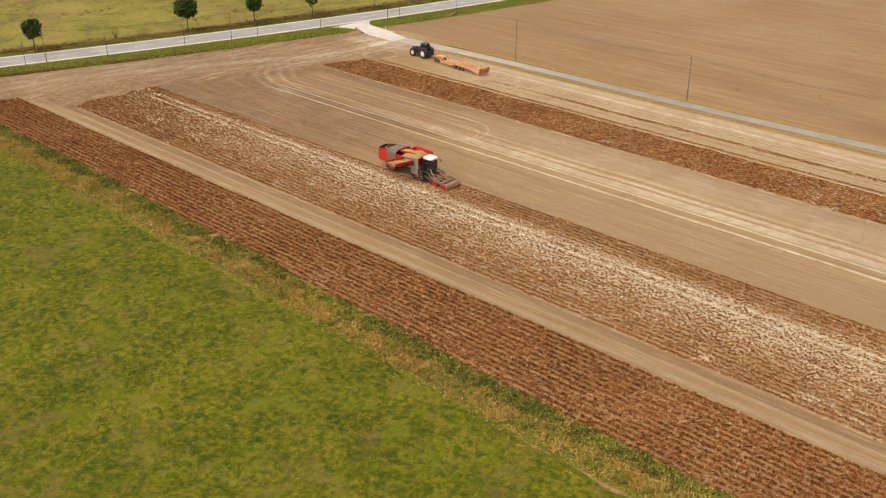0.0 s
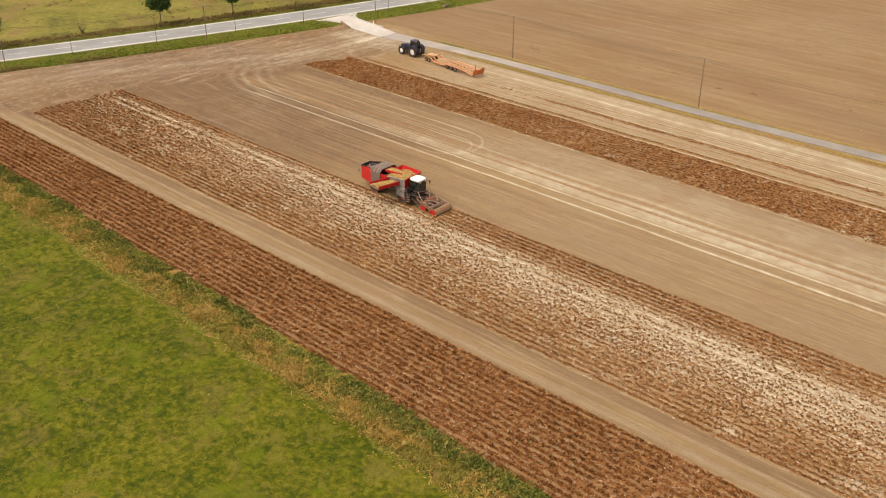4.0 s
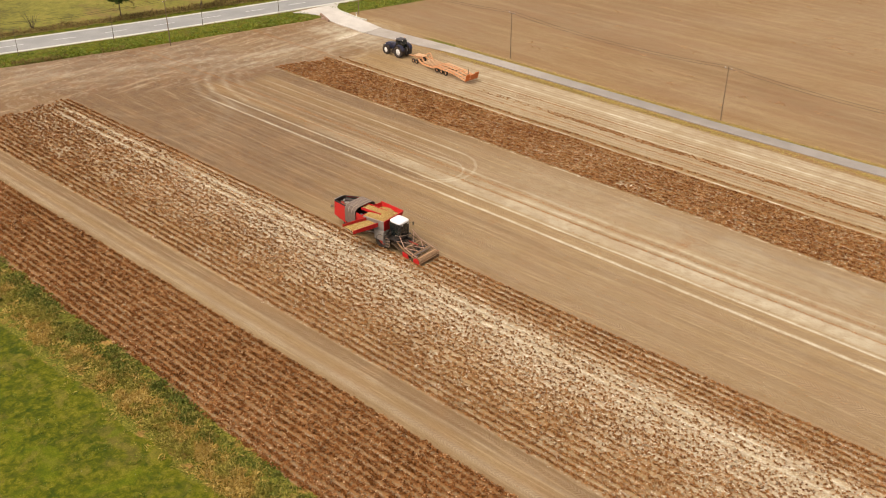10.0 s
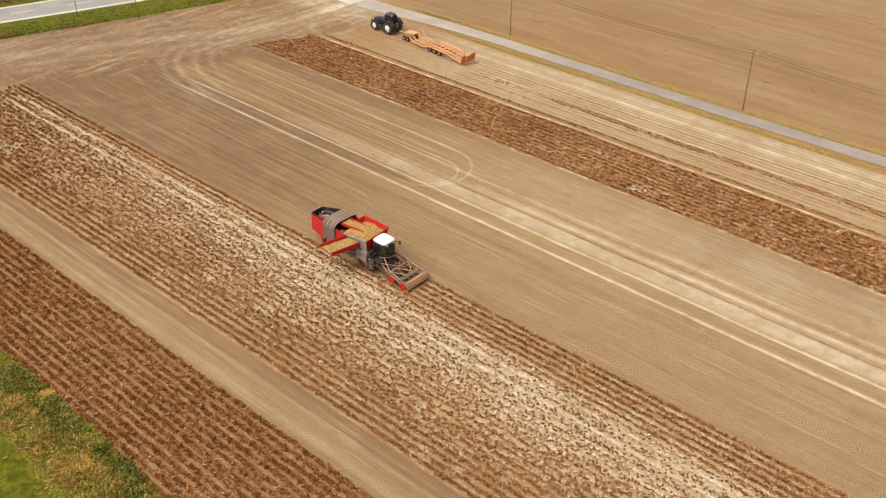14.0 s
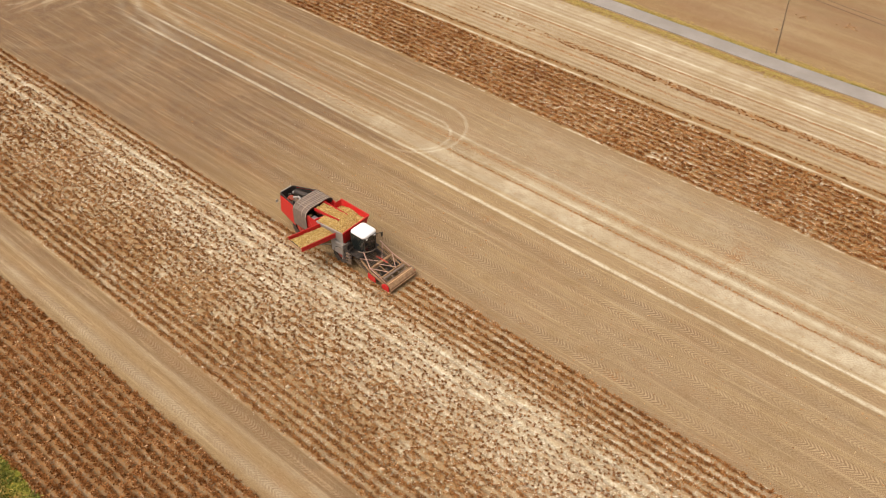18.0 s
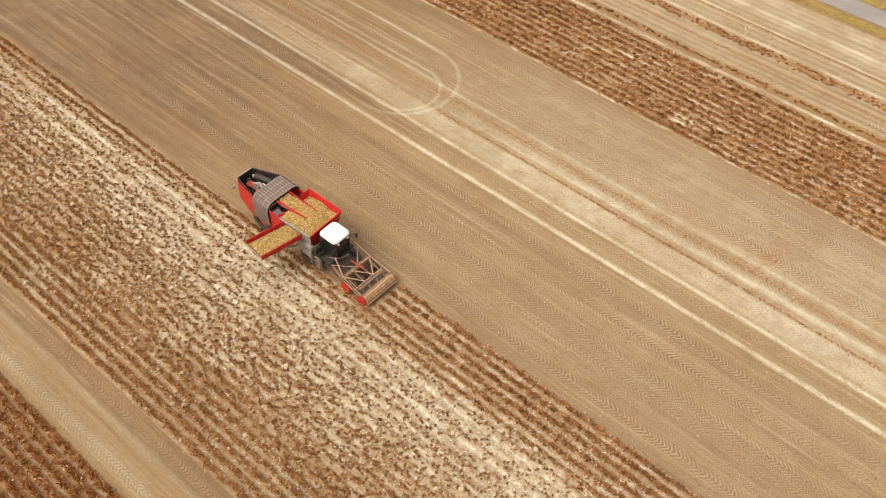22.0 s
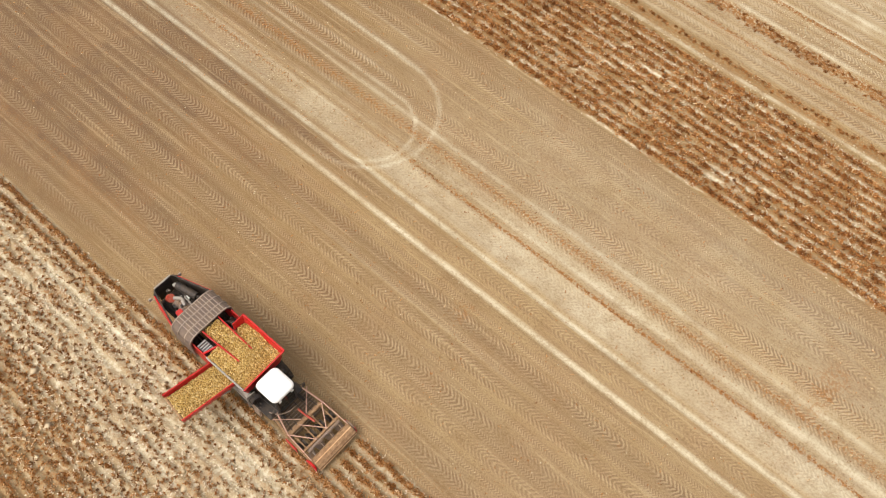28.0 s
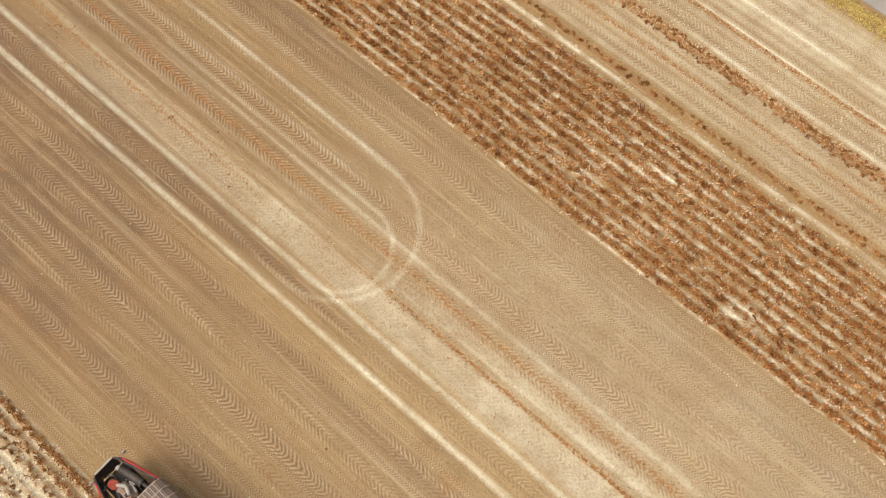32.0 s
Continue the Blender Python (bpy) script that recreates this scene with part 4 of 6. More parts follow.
def meadow_tufts():
    rng = np.random.default_rng(51)
    x, y = scatter(15000, -165, -12, 4, 57, rng)
    ok = (off_road(x, y) > 6) & (rng.random(len(x)) < 0.06 + 0.94 * ramp01(vnoise(x, y, 1.7, 12) * 0.6 + vnoise(x, y, 6, 10) * 0.4, 0.5, 0.68))
    x, y = x[ok], y[ok]
    n = len(x)
    ob = blades("grass_tufts", x, y, np.zeros(n) - 0.02, rng.uniform(0.06, 0.16, n), rng.uniform(0.2, 0.45, n), np.full(n, 0.07), 9, TUFT, rng)
    return tagged(ob, "tufts of darker grass scattered over the green meadow", "grass", kind="stuff")


meadow_tufts()


def soil_clods():
    """Dry pale clods left on the surface."""
    rng = np.random.default_rng(54)
    xs, ys, rs = [], [], []
    for n, x0, x1, y0, y1, lo, hi in ((7000, -150, -12, 81, 93, 0.03, 0.10), (260, -120, -20, 79, 93, 0.14, 0.30), (500, -140, -20, 97.5, 123.5, 0.025, 0.06),
                                      (160, -112, -94, 111.0, 113.6, 0.03, 0.07), (600, -125, -15, 133.4, 134.1, 0.03, 0.10), (1800, -110, -20, 139.2, 142, 0.03, 0.09)):
        xs.append(rng.uniform(x0, x1, n))
        ys.append(rng.uniform(y0, y1, n))
        rs.append(rng.uniform(lo, hi, n))
    x, y, r = np.concatenate(xs), np.concatenate(ys), np.concatenate(rs)
    n = len(x)
    z = ground_z(x, y)
    dirs = np.array([(1, 0, 0), (0, 1, 0), (-1, 0, 0), (0, -1, 0), (0, 0, 1), (0, 0, -0.6)], dtype=np.float32)
    a = rng.uniform(0, 6.28, n)
    ca, sa = np.cos(a), np.sin(a)
    s = r[:, None, None] * rng.uniform(0.6, 1.4, (n, 6, 1))
    d = dirs[None] * s
    v = np.stack([d[..., 0] * ca[:, None] - d[..., 1] * sa[:, None] + x[:, None], d[..., 0] * sa[:, None] + d[..., 1] * ca[:, None] + y[:, None], d[..., 2] * 0.7 + z[:, None]], -1)
    f = np.array([(0, 1, 4), (1, 2, 4), (2, 3, 4), (3, 0, 4), (1, 0, 5), (2, 1, 5), (3, 2, 5), (0, 3, 5)])
    faces = (np.arange(n)[:, None, None] * 6 + f[None]).reshape(-1, 3)
    ob = sheet("soil_clods", v.reshape(-1, 3), faces, CLOD)
    return tagged(ob, "pale dry soil clods scattered over the dug rows", "soil clods", kind="stuff")


soil_clods()


def edge_growth():
    """Leafy weeds along the first row, then a belt of dry and olive grass towards the meadow."""
    rng = np.random.default_rng(52)
    for kind, n, mid, spread, seed in (("dry_grass", 13800, -3.1, 1.0, 13), ("weeds", 10900, -0.85, 0.65, 15)):
        x = rng.uniform(-178, 15, n)
        y = weeds_y(x) + mid + 0.7 * (vnoise(x, x * 0, 6, seed) - 0.5) + rng.normal(0, spread, n)
        clump = ramp01(vnoise(x, y, 1.5, 14 + seed) * 0.6 + vnoise(x, y, 4, seed) * 0.4, 0.3, 0.68)
        keep = (rng.random(n) < 0.2 + 0.8 * clump) & (y < weeds_y(x) + 0.25)
        x, y, clump = x[keep], y[keep], clump[keep]
        m = len(x)
        if kind == "weeds":
            ob = stalks(kind, x, y, np.full(m, -0.12), 0.28 + 0.2 * clump, 0.35 + 0.6 * clump, 0.30, 0.13, 0.45, 14, WEED, rng)
            tagged(ob, "leafy green weeds growing beside the potato rows", "weeds", kind="stuff")
        else:
            ob = stalks(kind, x, y, np.full(m, -0.15), 0.3 + 0.2 * clump, 0.2 + 0.5 * clump, 0.46, 0.08, 0.5, 13, STRAW, rng)
            tagged(ob, "belt of dry straw and orange grass along the meadow", "grass", kind="stuff")


edge_growth()


def along_road(y, off):
    k = road_slope(y)
    q = np.sqrt(1 + k * k)
    return road_x(y) + off / q, y - off * k / q


def roadside_growth():
    rng = np.random.default_rng(53)
    y = rng.uniform(20, 235, 7000)
    x, y2 = along_road(y, -ROAD_WIDE - 3.6 + rng.normal(0, 0.75, len(y)))
    n = len(x)
    ob = blades("bank_growth", x, y2, np.full(n, -0.05), rng.uniform(0.2, 0.75, n) * (0.5 + vnoise(x, y2, 7, 18)), rng.uniform(0.3, 0.7, n), np.full(n, 0.14), 6, BANK, rng)
    tagged(ob, "brown and olive bank growth beyond the road", "bushes", kind="stuff")
    y = rng.uniform(40, 235, 5000)
    x, y2 = along_road(y, -ROAD_WIDE - 5.0 - rng.uniform(0, 1, len(y)) ** 1.3 * 75)
    keep = rng.random(len(x)) < ramp01(vnoise(x, y2, 7, 19), 0.5, 0.8)
    x, y2 = x[keep], y2[keep]
    n = len(x)
    ob = blades("pasture_tussocks", x, y2, np.full(n, -0.05), rng.uniform(0.15, 0.45, n), rng.uniform(0.3, 0.7, n), np.full(n, 0.12), 9, BANK, rng)
    tagged(ob, "brown and olive tussocks on the yellow pasture", "grass", kind="stuff")
    y = rng.uniform(30, 235, 7000)
    off = rng.uniform(0.3, 6.6, len(y))
    x, y2 = along_road(y, off)
    ok = (y2 < 148.0 - 0.5 * np.clip(1.5 - off, 0, 2)) | (y2 > 153.1 + 0.5 * np.clip(1.5 - off, 0, 2))
    x, y2 = x[ok], y2[ok]
    n = len(x)
    ob = blades("verge_grass", x, y2, np.full(n, -0.12), rng.uniform(0.12, 0.4, n), rng.uniform(0.2, 0.45, n), np.full(n, 0.10), 6, VERGE, rng)
    tagged(ob, "green grass on the road verge", "grass", kind="stuff")
    y = rng.uniform(60, 146, 2600)
    x, y2 = along_road(y, 5.9 + rng.normal(0, 0.5, len(y)))
    keep = rng.random(len(x)) < ramp01(vnoise(x, y2, 9, 17), 0.3, 0.65)
    x, y2 = x[keep], y2[keep]
    n = len(x)
    ob = blades("dry_reeds", x, y2, np.full(n, -0.4), rng.uniform(0.5, 1.0, n), rng.uniform(0.2, 0.5, n), np.full(n, 0.08), 9, BANK, rng)
    tagged(ob, "yellowed tall grass along the ditch", "grass", kind="stuff")
    x = rng.uniform(-130, -20, 12000)
    middle = np.interp(x, [-120, -80, -60, -40], [150.55, 150.6, 151.0, 151.6])
    y = middle + np.where(rng.random(12000) < 0.5, -1.75 - np.abs(rng.normal(0, 0.55, 12000)), 1.45 + np.abs(rng.normal(0, 0.42, 12000)))
    n = len(x)
    ob = blades("lane_grass", x, y, np.zeros(n), rng.uniform(0.03, 0.09, n), rng.uniform(0.15, 0.35, n), np.full(n, 0.07), 7, LANE_STRAW, rng)
    tagged(ob, "dry grass edging the farm lane", "grass", kind="stuff")


roadside_growth()


# ---- road, junction and farm lane ----
def ribbon(name, mids, widths, z, material, parent=None, thick=0.12):
    """A raised strip along a line of points, with its sides."""
    bm = B()
    rings = []
    for i, (x, y) in enumerate(mids):
        x0, y0 = mids[max(i - 1, 0)]
        x1, y1 = mids[min(i + 1, len(mids) - 1)]
        d = Vector((x1 - x0, y1 - y0)).normalized()
        nx, ny = -d.y * widths[i] / 2, d.x * widths[i] / 2
        rings.append([(x + nx, y + ny, z), (x + nx, y + ny, z - thick), (x - nx, y - ny, z - thick), (x - nx, y - ny, z)])
    loft(bm, rings)
    bmesh.ops.recalc_face_normals(bm, faces=bm.faces)
    return part(name, bm, material, parent)


def road_line(off, y0, y1, step=4.0):
    n = max(1, int((y1 - y0) / step))
    out = []
    for i in range(n + 1):
        x, y = along_road(np.float64(y0 + (y1 - y0) * i / n), off)
        out.append((float(x), float(y)))
    return out


def build_road():
    mid = road_line(-ROAD_WIDE / 2, -160, 330)
    road = ribbon("road", mid, [ROAD_WIDE - 1.3] * len(mid), 0.10, ASPHALT, thick=0.3)
    tagged(road, "grey asphalt country road with pale edges", "road", kind="structure")
    for off in (-0.35, -ROAD_WIDE + 0.35):
        m = road_line(off, -160, 330)
        ribbon("road_edge", m, [0.72] * len(m), 0.105, SHOULDER, road, thick=0.3)
    y = 30.0
    while y < 230:
        m = road_line(-ROAD_WIDE / 2, y, y + 3.6, 1.8)
        ribbon("road_marking", m, [0.16] * len(m), 0.108, LINE, road, thick=0.006)
        y += 8.4
    # the junction's gravel apron flares from the lane to the road
    mids = [(-165.3, 151.4), (-163.0, 151.0), (-160.5, 150.8), (-157.0, 149.9), (-154.0, 149.5), (-151.0, 149.2), (-147.0, 148.7)]
    apron = ribbon("junction_apron", mids, [10.5, 6.6, 4.6, 5.0, 5.0, 4.6, 4.2], 0.08, GRAVEL, thick=0.2)
    tagged(apron, "pale dusty gravel mouth where the lane meets the road", "road", kind="structure")
    mids = [(-147.0, 148.7), (-140.0, 149.3), (-130.0, 150.2), (-120.0, 150.55), (-100.0, 150.6), (-80.0, 150.6), (-60.0, 151.0), (-40.0, 151.8), (0.0, 152.6), (60.0, 154.0), (200.0, 157.0)]
    kerb = ribbon("junction_kerb", [(-160.2, 152.95), (-157.2, 152.45), (-154.1, 152.1), (-152.2, 152.2)], [0.3, 0.3, 0.3, 0.3], 0.2, SHOULDER, thick=0.35)
    tagged(kerb, "low pale stone kerb edging the junction", "kerb", kind="structure")
    lane = ribbon("farm_lane", mids, [4.0, 3.5, 2.9, 2.45, 2.4, 2.4, 2.45, 2.6, 3.0, 3.0, 3.0], 0.085, LANE, thick=0.2)
    tagged(lane, "narrow worn grey farm lane", "lane", kind="structure")


build_road()


def build_culvert(x, y, turn=-70, wide=2.6):
    c = thing("culvert", "low brown concrete culvert head at the ditch end", "culvert", group="ditch culverts", at=pose(x, y, 0, 0, 0, turn))
    bm = B()
    box(bm, (0, 0, 0.0), (wide, 0.35, 0.9), 0.04)
    part("head_wall", bm, CONCRETE, c)
    bm = B()
    rod(bm, (0, -0.75, -0.05), (0, 0.1, -0.05), 0.34, n=16)
    part("pipe", bm, CONCRETE, c)


build_culvert(-158.9, 147.75, -23, 4.6)
build_culvert(-153.6, 173.6)


# ---- wheels ----
def build_wheel(parent, x, y, r, wide, rim_material, side=1, label=""):
    """A farm tyre with slanted lugs round a dished rim; the axle runs along y."""
    at = Matrix.Translation((x, y, r)) @ pose(0, 0, 0, 90 * side, 0, 0)
    w = new("wheel")
    w.parent = parent
    w.matrix_basis = at
    bm = B()
    prof = [(0.58, -0.42), (0.80, -0.5), (0.94, -0.47), (1.0, -0.3), (1.0, 0.3), (0.94, 0.47), (0.80, 0.5), (0.58, 0.42)]
    n = 28
    rings = [[(r * 0.96 * a * math.cos(2 * math.pi * i / n), r * 0.96 * a * math.sin(2 * math.pi * i / n), wide * b) for a, b in prof] for i in range(n)]
    vr = [[bm.verts.new(p) for p in ring] for ring in rings]
    for i in range(n):
        a, b = vr[i], vr[(i + 1) % n]
        for j in range(len(prof)):
            k = (j + 1) % len(prof)
            bm.faces.new((a[j], b[j], b[k], a[k]))
    for i in range(18):
        for s in (-1, 1):
            ang = 2 * math.pi * (i + (0.5 if s > 0 else 0)) / 18
            m = Matrix.Rotation(ang, 4, "Z") @ Matrix.Translation((r * 0.975, 0, s * wide * 0.24)) @ Matrix.Rotation(radians(38 * s), 4, "X")
            for v in box(bm, (0, 0, 0), (r * 0.06, r * 0.085, wide * 0.52)):
                v.co = m @ v.co
    bmesh.ops.recalc_face_normals(bm, faces=bm.faces)
    part("tyre", bm, RUBBER, w)
    bm = B()
    rod(bm, (0, 0, -wide * 0.36), (0, 0, wide * 0.22), r * 0.57, n=24)
    rod(bm, (0, 0, wide * 0.2), (0, 0, wide * 0.36), r * 0.56, r * 0.3, n=24)
    rod(bm, (0, 0, wide * 0.3), (0, 0, wide * 0.42), r * 0.17, n=12)
    part("rim", bm, rim_material, w, label)
    return w


def lump(bm, p, r, rng):
    """A small potato: an eight-sided lump."""
    s = [r * rng.uniform(0.7, 1.3) for _ in range(3)]
    a = rng.uniform(0, 6.28)
    ca, sa = math.cos(a), math.sin(a)
    vs = []
    for dx, dy, dz in ((1, 0, 0), (0, 1, 0), (-1, 0, 0), (0, -1, 0), (0, 0, 1), (0, 0, -1)):
        x, y = dx * s[0] * 1.3, dy * s[1]
        vs.append(bm.verts.new((p[0] + ca * x - sa * y, p[1] + sa * x + ca * y, p[2] + dz * s[2])))
    for i in range(4):
        bm.faces.new((vs[i], vs[(i + 1) % 4], vs[4]))
        bm.faces.new((vs[(i + 1) % 4], vs[i], vs[5]))


def potato_heap(name, parent, corner, ex, ey, height, n, seed, margin=0.0):
    """Potatoes over the parallelogram corner + u*ex + v*ey; height(u, v) is the heap's top."""
    rng = random.Random(seed)
    bm = B()
    c, ex, ey = Vector(corner), Vector(ex), Vector(ey)
    for _ in range(n):
        u, v = rng.uniform(margin, 1 - margin), rng.uniform(margin, 1 - margin)
        p = c + ex * u + ey * v + Vector((0, 0, height(u, v) + rng.uniform(-0.03, 0.03)))
        lump(bm, p, rng.uniform(0.04, 0.075), rng)
    g = 14
    vs = [[bm.verts.new(c + ex * (i / g) + ey * (j / g) + Vector((0, 0, height(i / g, j / g) - 0.05))) for j in range(g + 1)] for i in range(g + 1)]
    for i in range(g):
        for j in range(g):
            bm.faces.new((vs[i][j], vs[i + 1][j], vs[i + 1][j + 1], vs[i][j + 1]))
    return tagged(part(name, bm, POTATO, parent), "heap of yellow potatoes", kind="stuff")


# ---- the potato harvester: x forward from the digging roller's front, z up ----
def build_harvester():
    hv = thing("potato_harvester", "dusty red four-row self-propelled potato harvester with full hopper", "harvester", at=pose(*HARVESTER, 0))
    # chassis and wheels
    bm = B()
    for s in (-1, 1):
        bar(bm, (-13.6, s * 0.55, 1.25), (-3.4, s * 0.75, 1.15), 0.16, 0.3)
    for x in (-4.2, -6.4, -9.0, -11.4, -13.2):
        bar(bm, (x, -0.75, 1.2), (x, 0.75, 1.2), 0.14, 0.22)
    part("chassis", bm, DARK, hv)
    for x, s in ((-6.0, 1), (-6.0, -1), (-11.2, 1), (-11.2, -1)):
        build_wheel(hv, x, s * 1.12, 0.98, 0.72, RIM_RED, -s, "dusty red rim")
    # lower side skirts and the sorting deck inside
    for s in (1, -1):
        bm = B()
        pts = [(-11.6, s * 1.44, 1.35), (-8.7, s * 1.5, 1.35), (-8.7, s * 1.5, 3.05), (-9.85, s * 1.5, 3.2), (-9.95, s * 1.46, 2.85), (-11.6, s * 1.46, 2.85)]
        slab(bm, pts[::-1] if s > 0 else pts, 0.05)
        part("side_panel", bm, RED, hv)
        bm = B()
        pts = [(-11.6, s * 1.48, 1.2), (-14.1, s * 0.95, 1.25), (-14.1, s * 0.85, 2.9), (-11.6, s * 1.48, 3.3)]
        slab(bm, pts[::-1] if s > 0 else pts, 0.07)
        part("tail_panel", bm, RED, hv)
        bm = B()
        pts = [(-14.05, s * 0.96, 1.3), (-14.45, s * 0.6, 1.4), (-14.4, s * 0.55, 2.95), (-14.05, s * 0.86, 3.0)]
        slab(bm, pts[::-1] if s > 0 else pts, 0.07)
        part("tail_corner", bm, DARK, hv, "black corner panel")
        bm = B()
        bar(bm, (-14.3, s * 0.72, 2.98), (-11.7, s * 1.42, 3.34), 0.09, 0.09)
        part("tail_rail", bm, DARK, hv)
        bm = B()
        pts = [(-11.72, s * 1.36, 1.6), (-14.0, s * 0.86, 1.6), (-14.0, s * 0.77, 2.9), (-11.72, s * 1.36, 3.24)]
        slab(bm, pts[::-1] if s > 0 else pts, 0.03)
        part("bay_lining", bm, DARK, hv)
    bm = B()
    box(bm, (-14.42, 0, 2.1), (0.06, 1.15, 1.6), 0.02)
    part("tail_grille", bm, DARK, hv)
    bm = B()
    bar(bm, (-14.4, -0.62, 2.97), (-14.4, 0.62, 2.97), 0.1, 0.1)
    part("tail_rail", bm, GREY, hv)
    for s in (-1, 1):
        bm = B()
        rod(bm, (-14.2, s * 0.75, 2.2), (-14.35, s * 1.12, 2.25), 0.03)
        box(bm, (-14.4, s * 1.15, 2.28), (0.1, 0.2, 0.28), 0.02)
        part("tail_mirror", bm, GREY, hv)
    # engine bay under the open tail
    bm = B()
    box(bm, (-12.9, 0, 1.5), (2.7, 1.7, 0.1))
    part("engine_floor", bm, DARK, hv)
    bm = B()
    box(bm, (-12.6, -0.15, 2.1), (1.2, 0.7, 0.9), 0.08)
    box(bm, (-12.6, -0.15, 2.62), (0.95, 0.38, 0.18), 0.05)
    for i in range(5):
        rod(bm, (-13.05 + 0.22 * i, -0.15, 2.65), (-13.05 + 0.22 * i, -0.15, 2.78), 0.06)
    part("engine_block", bm, STEEL, hv)
    bm = B()
    rod(bm, (-13.7, 0.5, 2.72), (-12.2, 0.78, 2.82), 0.24, n=16)
    rod(bm, (-12.2, 0.78, 2.82), (-11.75, 0.85, 2.84), 0.11, n=12)
    part("air_filter", bm, DARK, hv)
    bm = B()
    rod(bm, (-13.5, -0.35, 2.5), (-13.3, -0.3, 2.75), 0.26, n=16)
    part("fan_housing", bm, RIM_RED, hv)
    bm = B()
    rod(bm, (-13.2, -0.2, 2.75), (-12.75, 0.1, 2.85), 0.1, n=10)
    rod(bm, (-12.75, 0.1, 2.85), (-12.3, -0.1, 2.8), 0.1, n=10)
    rod(bm, (-12.9, 0.35, 2.5), (-12.2, 0.25, 2.6), 0.07, n=10)
    part("air_pipe", bm, GREY, hv)
    bm = B()
    box(bm, (-12.15, -0.6, 2.6), (0.5, 0.4, 0.5), 0.05)
    part("oil_tank", bm, RED, hv)
    bm = B()
    for i in range(9):
        y = -0.8 + 0.2 * i
        rod(bm, (-13.9 + 0.1 * (i % 3), y, 2.2 + 0.06 * (i % 4)), (-11.8, y * 1.2, 2.45 + 0.05 * (i % 3)), 0.028, n=6)
    part("hoses", bm, DARK, hv)
    rng = random.Random(9)
    for i in range(22):
        x, y = rng.uniform(-13.9, -11.95), rng.uniform(-0.85, 0.85) * 0.9
        z = rng.uniform(2.2, 2.75)
        bm = B()
        if i % 3:
            rod(bm, (x, y, z), (x + rng.uniform(-0.35, 0.35), y + rng.uniform(-0.35, 0.35), z + rng.uniform(0, 0.15)), rng.uniform(0.03, 0.09), n=8)
        else:
            box(bm, (x, y, z), (rng.uniform(0.12, 0.34), rng.uniform(0.12, 0.3), rng.uniform(0.15, 0.4)), 0.025)
        part("engine_fitting", bm, (DARK, GREY, DARK, RIM, STEEL, RIM_RED, DARK)[i % 7], hv)
    bm = B()
    box(bm, (-11.72, 0, 2.45), (0.08, 2.7, 1.7), 0.02)
    part("bulkhead", bm, DARK, hv)
    # the ribbed hood over the elevator
    bm = B()
    arch = [(-1.62, 1.5), (-1.62, 2.9), (-1.55, 3.25), (-1.3, 3.5), (-0.9, 3.6), (0.9, 3.6), (1.3, 3.5), (1.55, 3.25), (1.62, 2.9), (1.62, 1.5)]
    for (y0, z0), (y1, z1) in zip(arch, arch[1:]):
        w = [(-11.65, y0, z0), (-9.95, y0, z0), (-9.95, y1, z1), (-11.65, y1, z1)]
        slab(bm, w, 0.05)
    bmesh.ops.remove_doubles(bm, verts=bm.verts, dist=0.001)
    bmesh.ops.recalc_face_normals(bm, faces=bm.faces)
    hood = part("hood", bm, HOOD, hv, "dusty grey ribbed hood")
    for i in range(11):
        y = -1.15 + 0.23 * i
        z = 3.63 if abs(y) < 0.95 else 3.57
        bm = B()
        box(bm, (-10.8, y, z), (1.6, 0.05, 0.05), 0.01)
        part("rib", bm, HOOD_BAR, hood)
    for x in (-11.6, -11.05, -10.5, -10.0):
        bm = B()
        for (y0, z0), (y1, z1) in zip(arch[1:], arch[2:-1]):
            bar(bm, (x, y0 * 1.012, z0 + 0.02), (x, y1 * 1.012, z1 + 0.02), 0.06, 0.05)
        part("hoop", bm, HOOD_BAR, hood)
    # deck between hood and hopper, with its two openings and belt elevator
    bm = B()
    box(bm, (-9.3, 0, 2.25), (1.3, 2.9, 0.08))
    part("deck", bm, DARK, hv)
    for s in (-1, 1):
        bm = B()
        bar(bm, (-9.95, s * 0.62, 3.35), (-6.9, s * 0.5, 3.55), 0.07, 0.3)
        part("elevator_side", bm, RED, hv)
        bm = B()
        bar(bm, (-9.0, s * 1.45, 3.1), (-8.75, s * 0.65, 3.12), 0.12, 0.16)
        part("cross_bar", bm, RED, hv)
    bm = B()
    slab(bm, [(-10.0, -0.58, 3.2), (-6.9, -0.48, 3.42), (-6.9, 0.48, 3.42), (-10.0, 0.58, 3.2)], 0.05)
    part("elevator_belt", bm, DARK, hv)
    for i in range(11):
        bm = B()
        u = (i + 0.5) / 11
        box(bm, (-9.9 + 2.9 * u, 0.0, 3.31 + 0.2 * u), (0.05, 0.98, 0.09), 0.01)
        part("belt_cleat", bm, MUDDY, hv)
    potato_heap("elevator_potato_load", hv, (-9.9, -0.52, 3.26), (2.9, 0.06, 0.2), (0, 1.04, 0), lambda u, v: 0.12, 640, 5)
    bm = B()
    for i in range(5):
        rod(bm, (-9.75 + 0.17 * i, -1.35, 2.75), (-9.75 + 0.17 * i, -0.75, 2.75), 0.07, n=10)
    part("sorting_rollers", bm, BRIGHT, hv)
    bm = B()
    rod(bm, (-9.8, 0.8, 2.7), (-9.0, 1.3, 2.8), 0.1, n=10)
    rod(bm, (-9.7, 1.2, 2.75), (-9.1, 0.8, 2.75), 0.06, n=10)
    part("elevator_drive", bm, DARK, hv)
    # hopper: flared walls
    lo, hi = 2.1, 3.75
